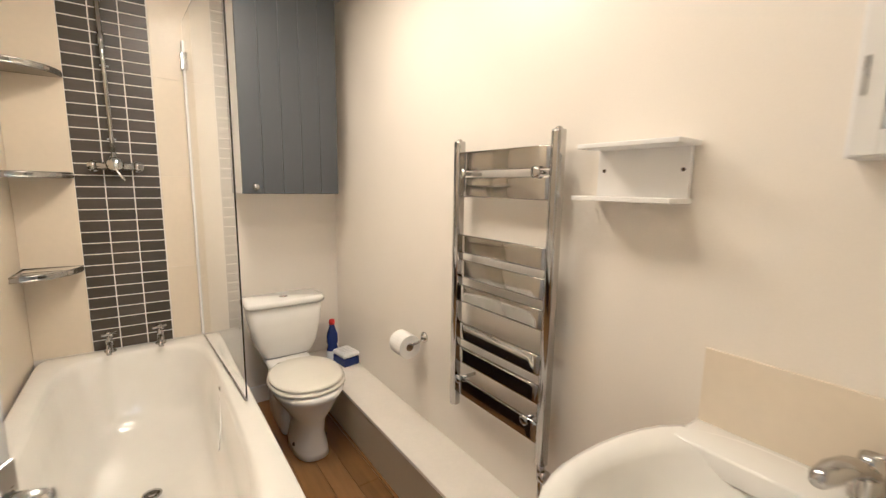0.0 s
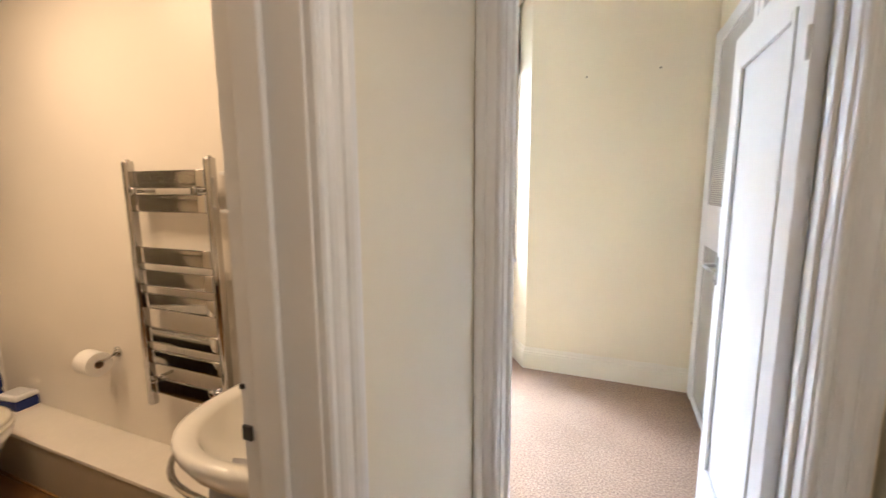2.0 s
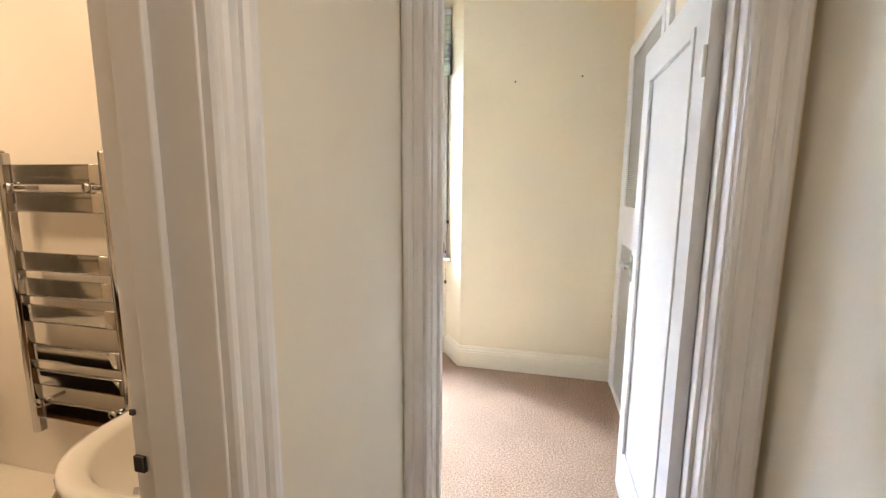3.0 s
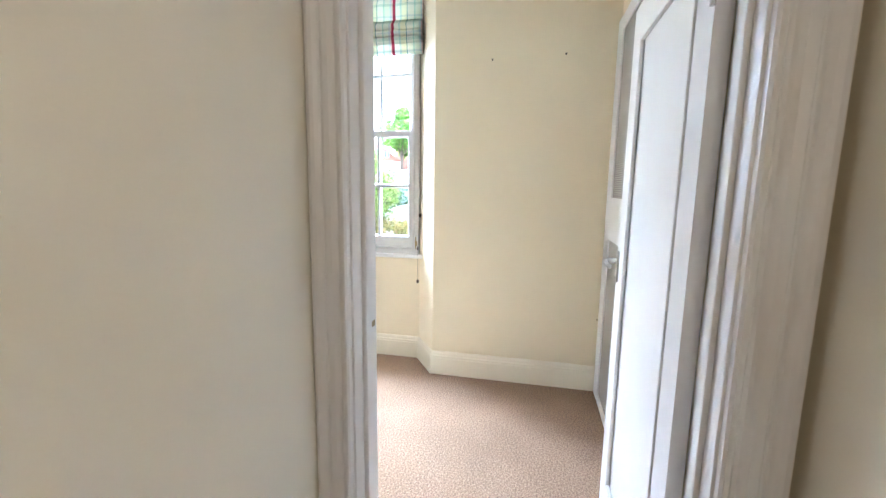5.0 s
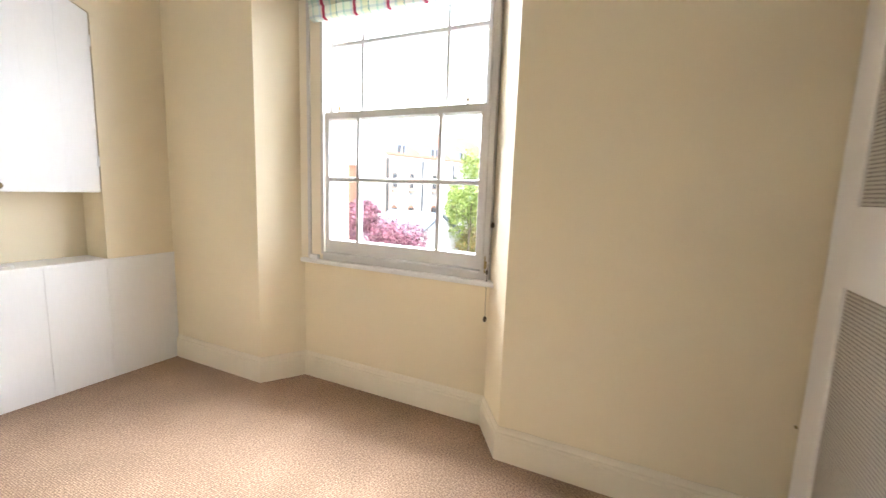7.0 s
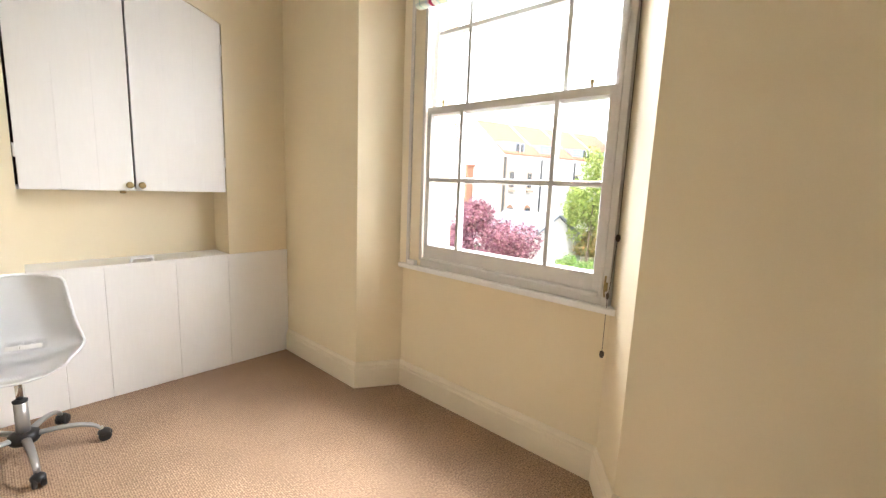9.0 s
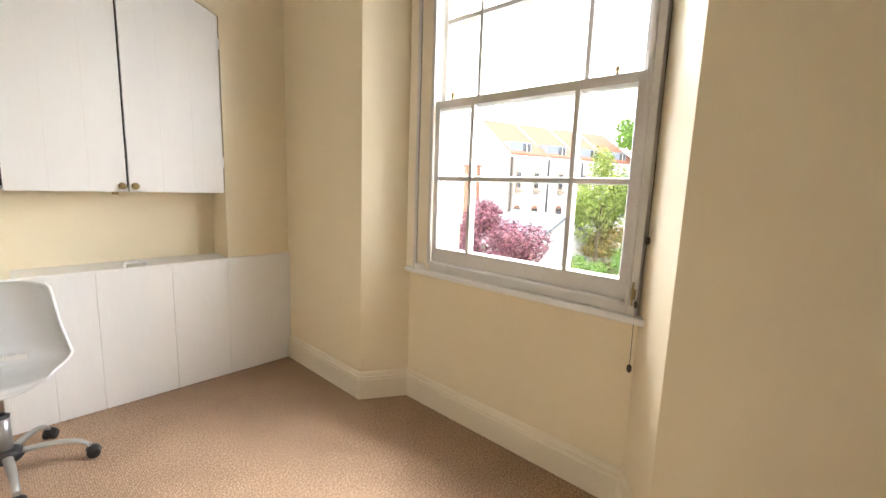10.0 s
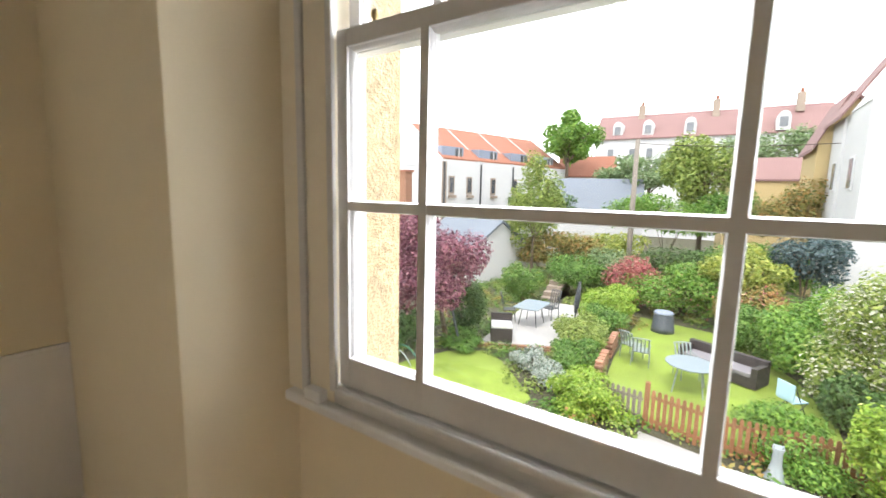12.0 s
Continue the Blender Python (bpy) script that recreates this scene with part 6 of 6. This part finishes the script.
bush("green shrubbery in the next garden", (31, 0.2, 0.6), (1.6, 2.5, 1.2), GREEN, 49, 2000, 0.18, 9)
bush("yellow-green shrubbery beside the lane", (31, -2.6, 0.9), (1.5, 1.8, 1.4), RUST, 50, 1700, 0.18, 9)
bush("leafy dark hedge behind the shed", (29.5, 10.5, 0.6), (1.5, 2.4, 1.0), DARKG, 51, 1500, 0.18, 8)

# shed with a white gable and slate roof
def gabled(name, label, a, b_, depth, eave, ridge, base, wall, roof, over=0.15):
    """A house from the front corner a to b_, going back by depth, ridge along the front."""
    a, b_ = Vector(a), Vector(b_)
    d = (b_ - a).normalized()
    back = Vector((-d.y, d.x)) * depth
    t = thing(name, (*((a + b_) / 2), base), label, "house")
    A, Bq, C, D = a, b_, b_ + back, a + back
    bm = prism(B(), [tuple(A), tuple(Bq), tuple(C), tuple(D)], base, eave)
    for p, q in ((A, D), (Bq, C)):
        mid = (p + q) / 2
        tri = [Vector((*p, eave)), Vector((*q, eave)), Vector((*mid, ridge))]
        off = Vector((*d, 0)) * (0.12 if p is A else -0.12)
        loft(bm, [tri, [v + off for v in tri]])
    part("wall", bm, wall, t)
    for p, q in ((A, Bq), (D, C)):
        e0, e1 = p - d * over, q + d * over
        r0, r1 = (A + D) / 2 - d * over, (Bq + C) / 2 + d * over
        down = (p - (A + D) / 2).normalized() * over
        quad = [Vector((*(e0 + down), eave - over * 0.7)), Vector((*(e1 + down), eave - over * 0.7)), Vector((*r1, ridge)), Vector((*r0, ridge))]
        part("roof", loft(B(), [quad, [v + Vector((0, 0, 0.14)) for v in quad]]), roof, t)
    return t, d, back


# white shed: gable end towards the garden
gabled("garden_shed", "white rendered outbuilding with a slate roof", (24.12, 16.24), (22.37, 11.54), 4.07, -1.5, -0.15, GZ, RENDERW, SLATEROOF)

# telegraph pole
tg = thing("telegraph_pole", (26.55, 4.4, GZ), "grey wooden telegraph pole among the hedges", "pole")
part("pole", loft(B(), [oval(26.55, 4.4 + 0.012 * i, z, r, r, 2, 10) for i, (z, r) in enumerate(((GZ, 0.16), (0, 0.14), (4.4, 0.11)))]), POLEW, tg, "", True)
part("wire", tube(B(), bend((26.55, 4.4, 4.2), (30.0, -9.0, 4.6), (28, -2, 3.6), 10), 0.018, 4), CORD, tg)

# row of white houses with red roofs
WA, WB = Vector((28.9, 18.05)), Vector((43.2, 13.35))
dirn = (WB - WA).normalized()
nback = Vector((-dirn.y, dirn.x))
row_len = (WB - WA).length
EV, RG, HOUSES = 3.95, 6.95, 4
for k in range(HOUSES):
    a = WA + dirn * (row_len * k / HOUSES)
    b_ = WA + dirn * (row_len * (k + 1) / HOUSES)
    t = thing("terraced_house", (*((a + b_) / 2), GZ), "white rendered terraced house with red tiled roof and dormer", "house", "white terrace")
    bk = nback * 9.0
    bm = prism(B(), [tuple(a), tuple(b_), tuple(b_ + bk), tuple(a + bk)], GZ, EV)
    part("wall", bm, RENDERW, t)
    mid = nback * 4.5
    for e0, e1 in ((a, b_), (a + bk, b_ + bk)):
        quad = [Vector((*e0, EV)), Vector((*e1, EV)), Vector((*(b_ + mid), RG)), Vector((*(a + mid), RG))]
        part("roof", loft(B(), [quad, [v + Vector((0, 0, 0.12)) for v in quad]]), TERRA, t, "red pantiled roof slope")
    for p, w_ in ((a, 0.12),) + (((b_, 0.12),) if k == HOUSES - 1 else ()):
        tri = [Vector((*(p - nback * 0.05), EV + 0.05)), Vector((*(p + mid), RG + 0.20)), Vector((*(p + bk), EV + 0.05)), Vector((*(p + bk), EV - 0.3)), Vector((*p, EV - 0.3))]
        part("parapet", loft(B(), [[v - Vector((*dirn, 0)) * w_ / 2 for v in tri], [v + Vector((*dirn, 0)) * w_ / 2 for v in tri]]), RENDERW, t, "white raised party wall")
    w = row_len / HOUSES
    m = Matrix.Translation((*a, 0)) @ Matrix.Rotation(math.atan2(dirn.y, dirn.x), 4, "Z")
    front = [m @ Vector((w * 0.06, 0.35, EV + 0.12)), m @ Vector((w * 0.62, 0.35, EV + 0.12)), m @ Vector((w * 0.62, 0.35, EV + 1.02)), m @ Vector((w * 0.06, 0.35, EV + 1.02))]
    dm = part("dormer", loft(B(), [front, [v + Vector((*(nback * 1.9), 0.10)) for v in front]]), LEADG, t, "blue-grey lead dormer")
    part("dormer_window", bx(B(), w * 0.40, w * 0.58, 0.31, 0.36, EV + 0.24, EV + 0.92, m=m), DARKWIN, dm)
    part("dormer_frame", bx(B(), w * 0.48, w * 0.50, 0.29, 0.315, EV + 0.24, EV + 0.92, m=m), RENDERW, dm)
    for fx in ((0.24, 0.72), (0.42,), (0.12, 0.66), (0.36,))[k]:
        wi = part("window", bx(B(), w * fx - 0.28, w * fx + 0.28, -0.05, 0.02, 1.35, 2.75, m=m), STONEQ, t, "stone-framed window")
        part("pane", bx(B(), w * fx - 0.19, w * fx + 0.19, -0.07, -0.045, 1.5, 2.62, m=m), DARKWIN, wi)
        part("flower_box", bx(B(), w * fx - 0.32, w * fx + 0.32, -0.28, -0.05, 1.10, 1.32, m=m), STONEQ, wi)
        lo = part("arched_window", loft(B(), [[m @ Vector((w * fx + 0.36 * math.cos(u), y, -0.35 + 0.45 * math.sin(u))) for u in (math.pi * i / 10 for i in range(11))] + [m @ Vector((w * fx - 0.36, y, -1.2)), m @ Vector((w * fx + 0.36, y, -1.2))] for y in (0.02, -0.04)]), BRICKM, t, "brick-arched ground floor window")
        part("pane", bx(B(), w * fx - 0.26, w * fx + 0.26, -0.07, -0.035, -1.1, -0.15, m=m), DARKWIN, lo)
    part("downpipe", bx(B(), 0.10, 0.20, -0.12, -0.03, GZ, EV - 0.2, m=m), DARKMET, t)
    if k == 0:
        part("corner_stones", bx(B(), -0.02, 0.42, -0.03, 0.01, GZ, EV - 0.15, m=m), STONEQ, t)
t = thing("side_extension", (27.0, 20.15, GZ), "brick side extension with a lean-to roof", "house")
part("wall", bx(B(), 26.6, 27.4, 19.7, 20.6, GZ, 2.9), BRICKM, t)
part("roof", bx(B(), 26.5, 27.5, 19.6, 20.7, 2.9, 3.05), TERRA, t)

# low blue-grey roof and red-roofed cottage
t, _, _ = gabled("long_outbuilding", "long low outbuilding with a blue-grey slate roof", (35.0, 12.0), (36.6, 5.3), 5.0, 0.0, 2.75, GZ, RENDERP, SLATEROOF)
t, d, bk = gabled("red_roofed_cottage", "low white cottage with a red tiled roof", (44.6, 14.4), (45.9, 9.3), 5.0, 3.4, 5.4, GZ, RENDERW, TERRA)
for f in (0.25, 0.6):
    p = Vector((44.6, 14.4)).lerp(Vector((45.9, 9.3)), f)
    part("window", bx(B(), p.x - 0.12, p.x + 0.05, p.y - 0.45, p.y + 0.45, 1.9, 3.0), DARKWIN, t)

# long pale terrace far off with a plum roof
t, d, bk = gabled("far_terrace", "long pale terrace far off with a plum tiled roof", (61.4, 15.2), (62.6, -9.0), 9, 9.0, 12.4, GZ, RENDERP, PLUM, 0.3)
for y in (10.4, 2.0, -6.0):
    ch_ = part("chimney", bx(B(), 65.2, 66.0, y - 0.38, y + 0.38, 11.5, 13.6), STONEQ, t, "brick chimney")
    part("chimney_pot", cyl(B(), (65.6, y, 13.6), (65.6, y, 14.1), 0.16, n=10), TERRA, ch_)
for y in (12.6, 9.0, 4.4, -0.9, -4.4):
    dm = part("dormer", loft(B(), [[Vector((x, y + 0.62 * math.cos(u), 10.3 + 0.9 * math.sin(u))) for u in (math.pi * i / 10 for i in range(11))] + [Vector((x, y - 0.62, 9.1)), Vector((x, y + 0.62, 9.1))] for x in (61.9, 64.5)]), RENDERW, t, "white rounded dormer")
    part("dormer_window", bx(B(), 61.8, 61.92, y - 0.36, y + 0.36, 9.5, 10.5), PALEWIN, dm)
for y in (13.2, 10.6, 8.6, 6.3, 3.6, 1.0, -1.6, -4.2, -6.8):
    for z in (7.0, 4.2):
        part("window", bx(B(), 61.2 + (15.2 - y) * 0.05 - 0.02, 61.5 + (15.2 - y) * 0.05, y - 0.33, y + 0.33, z - 0.6, z + 0.6), PALEWIN, t)
t, _, _ = gabled("low_red_house", "low house with a red tiled roof along the lane", (40.4, 0.3), (40.9, -5.2), 4.5, 2.9, 4.5, GZ, RENDERY, PLUM)

# yellow and white houses beside the gardens
hy = thing("yellow_house", (33, -4.6, GZ), "yellow rendered house with a gable towards the gardens", "house")
part("wall", loft(B(), [[Vector((x, y, z)) for y, z in ((-3.25, GZ), (-3.25, 4.4), (-4.2, 6.6), (-7.5, 4.4), (-7.5, GZ))] for x in (31.0, 35.5)]), RENDERY, hy)
for (ya, za), (yb, zb) in (((-3.05, 3.95), (-4.2, 6.62)), ((-4.2, 6.62), (-7.7, 4.3))):
    part("roof", loft(B(), [[Vector((x, y, z + h)) for y, z, h in ((ya, za, 0), (yb, zb, 0), (yb, zb, 0.16), (ya, za, 0.16))] for x in (30.85, 35.65)]), PLUM, hy, "plum tiled roof slope")
hw = thing("white_house", (27, -5.5, GZ), "tall white rendered house with a plum tiled roof", "house")
part("wall", loft(B(), [[Vector((x, y, z)) for y, z in ((-3.75, GZ), (-3.75, 5.2), (-8, 5.2), (-8, GZ))] for x in (24.6, 30.9)]), RENDERW, hw)
part("roof", loft(B(), [[Vector((x, y, z + h)) for y, z, h in ((-3.4, 5.0, 0), (-5.3, 8.2, 0), (-5.3, 8.2, 0.16), (-3.4, 5.0, 0.16))] for x in (27.6, 31.2)]), PLUM, hw, "plum tiled roof slope")
part("gable", loft(B(), [[Vector((x, -3.72, 5.2)), Vector((x, -3.72, 5.25)), Vector((x, -6.2, 9.6)), Vector((x, -8.5, 5.2))] for x in (24.6, 27.6)]), RENDERW, hw)
for x, z in ((29.3, 2.6), (29.3, -0.2), (26.2, 2.6), (26.2, -0.4)):
    wi = part("window", bx(B(), x - 0.4, x + 0.4, -3.76, -3.70, z - 0.7, z + 0.7, 0.01), RENDERP, hw, "pale-framed window")
    part("pane", bx(B(), x - 0.3, x + 0.3, -3.70, -3.68, z - 0.6, z + 0.6), PALEWIN, wi)
part("downpipe", bx(B(), 28.1, 28.2, -3.75, -3.65, GZ, 5.1), RENDERP, hw)


# low plants that cover the beds between the shrubs
def inside(x, y, plan):
    hit = np.zeros(len(x), bool)
    for (xa, ya), (xb, yb) in zip(plan, plan[1:] + plan[:1]):
        if ya != yb:
            hit ^= ((ya > y) != (yb > y)) & (x < (xb - xa) * (y - ya) / (yb - ya) + xa)
    return hit


OPEN = [[(5.0, 5.0), (10.6, 4.2), (11.9, 4.0), (12.9, 4.9), (13.6, 5.6), (14.0, 6.4), (13.3, 7.3), (11.5, 8.0), (8, 9.5), (5, 9.5)],
        [(12.3, 2.6), (12.3, -1.9), (14.6, -2.0), (17.2, -1.6), (20.6, 0.2), (21.2, 2.9), (16.0, 2.9)],
        [(6.5, 2.0), (6.5, 0.5), (12.1, 0.15), (12.2, 1.7)], [(14.2, 6.85), (15.35, 4.35), (21.0, 4.9), (20.7, 7.5)], [(21.0, 6.4), (24.0, 6.4), (24.0, 7.4), (21.0, 7.4)]]
for material, label, clumps in ((GREEN, "low green leafy plants covering the beds", 420), (OLIVE, "low olive-green plants covering the beds", 300), (RUST, "low rust-tinged plants covering the beds", 120)):
    gx_, gy_ = rng.uniform(7.5, 30, clumps), rng.uniform(-3.4, 11, clumps)
    keep = ~np.any([inside(gx_, gy_, plan) for plan in OPEN], axis=0)
    gc = thing("ground_cover", (0, 0, GZ), label, "plants")
    tagged(gc, kind="stuff")
    spots = [((x, y, GZ + 0.08), (q * 0.9, q, q * 0.55)) for x, y, q in zip(gx_[keep], gy_[keep], rng.uniform(0.22, 0.55, keep.sum()))]
    leaves("foliage", spots, 34 * len(spots), 0.11, material, gc, 0.5)
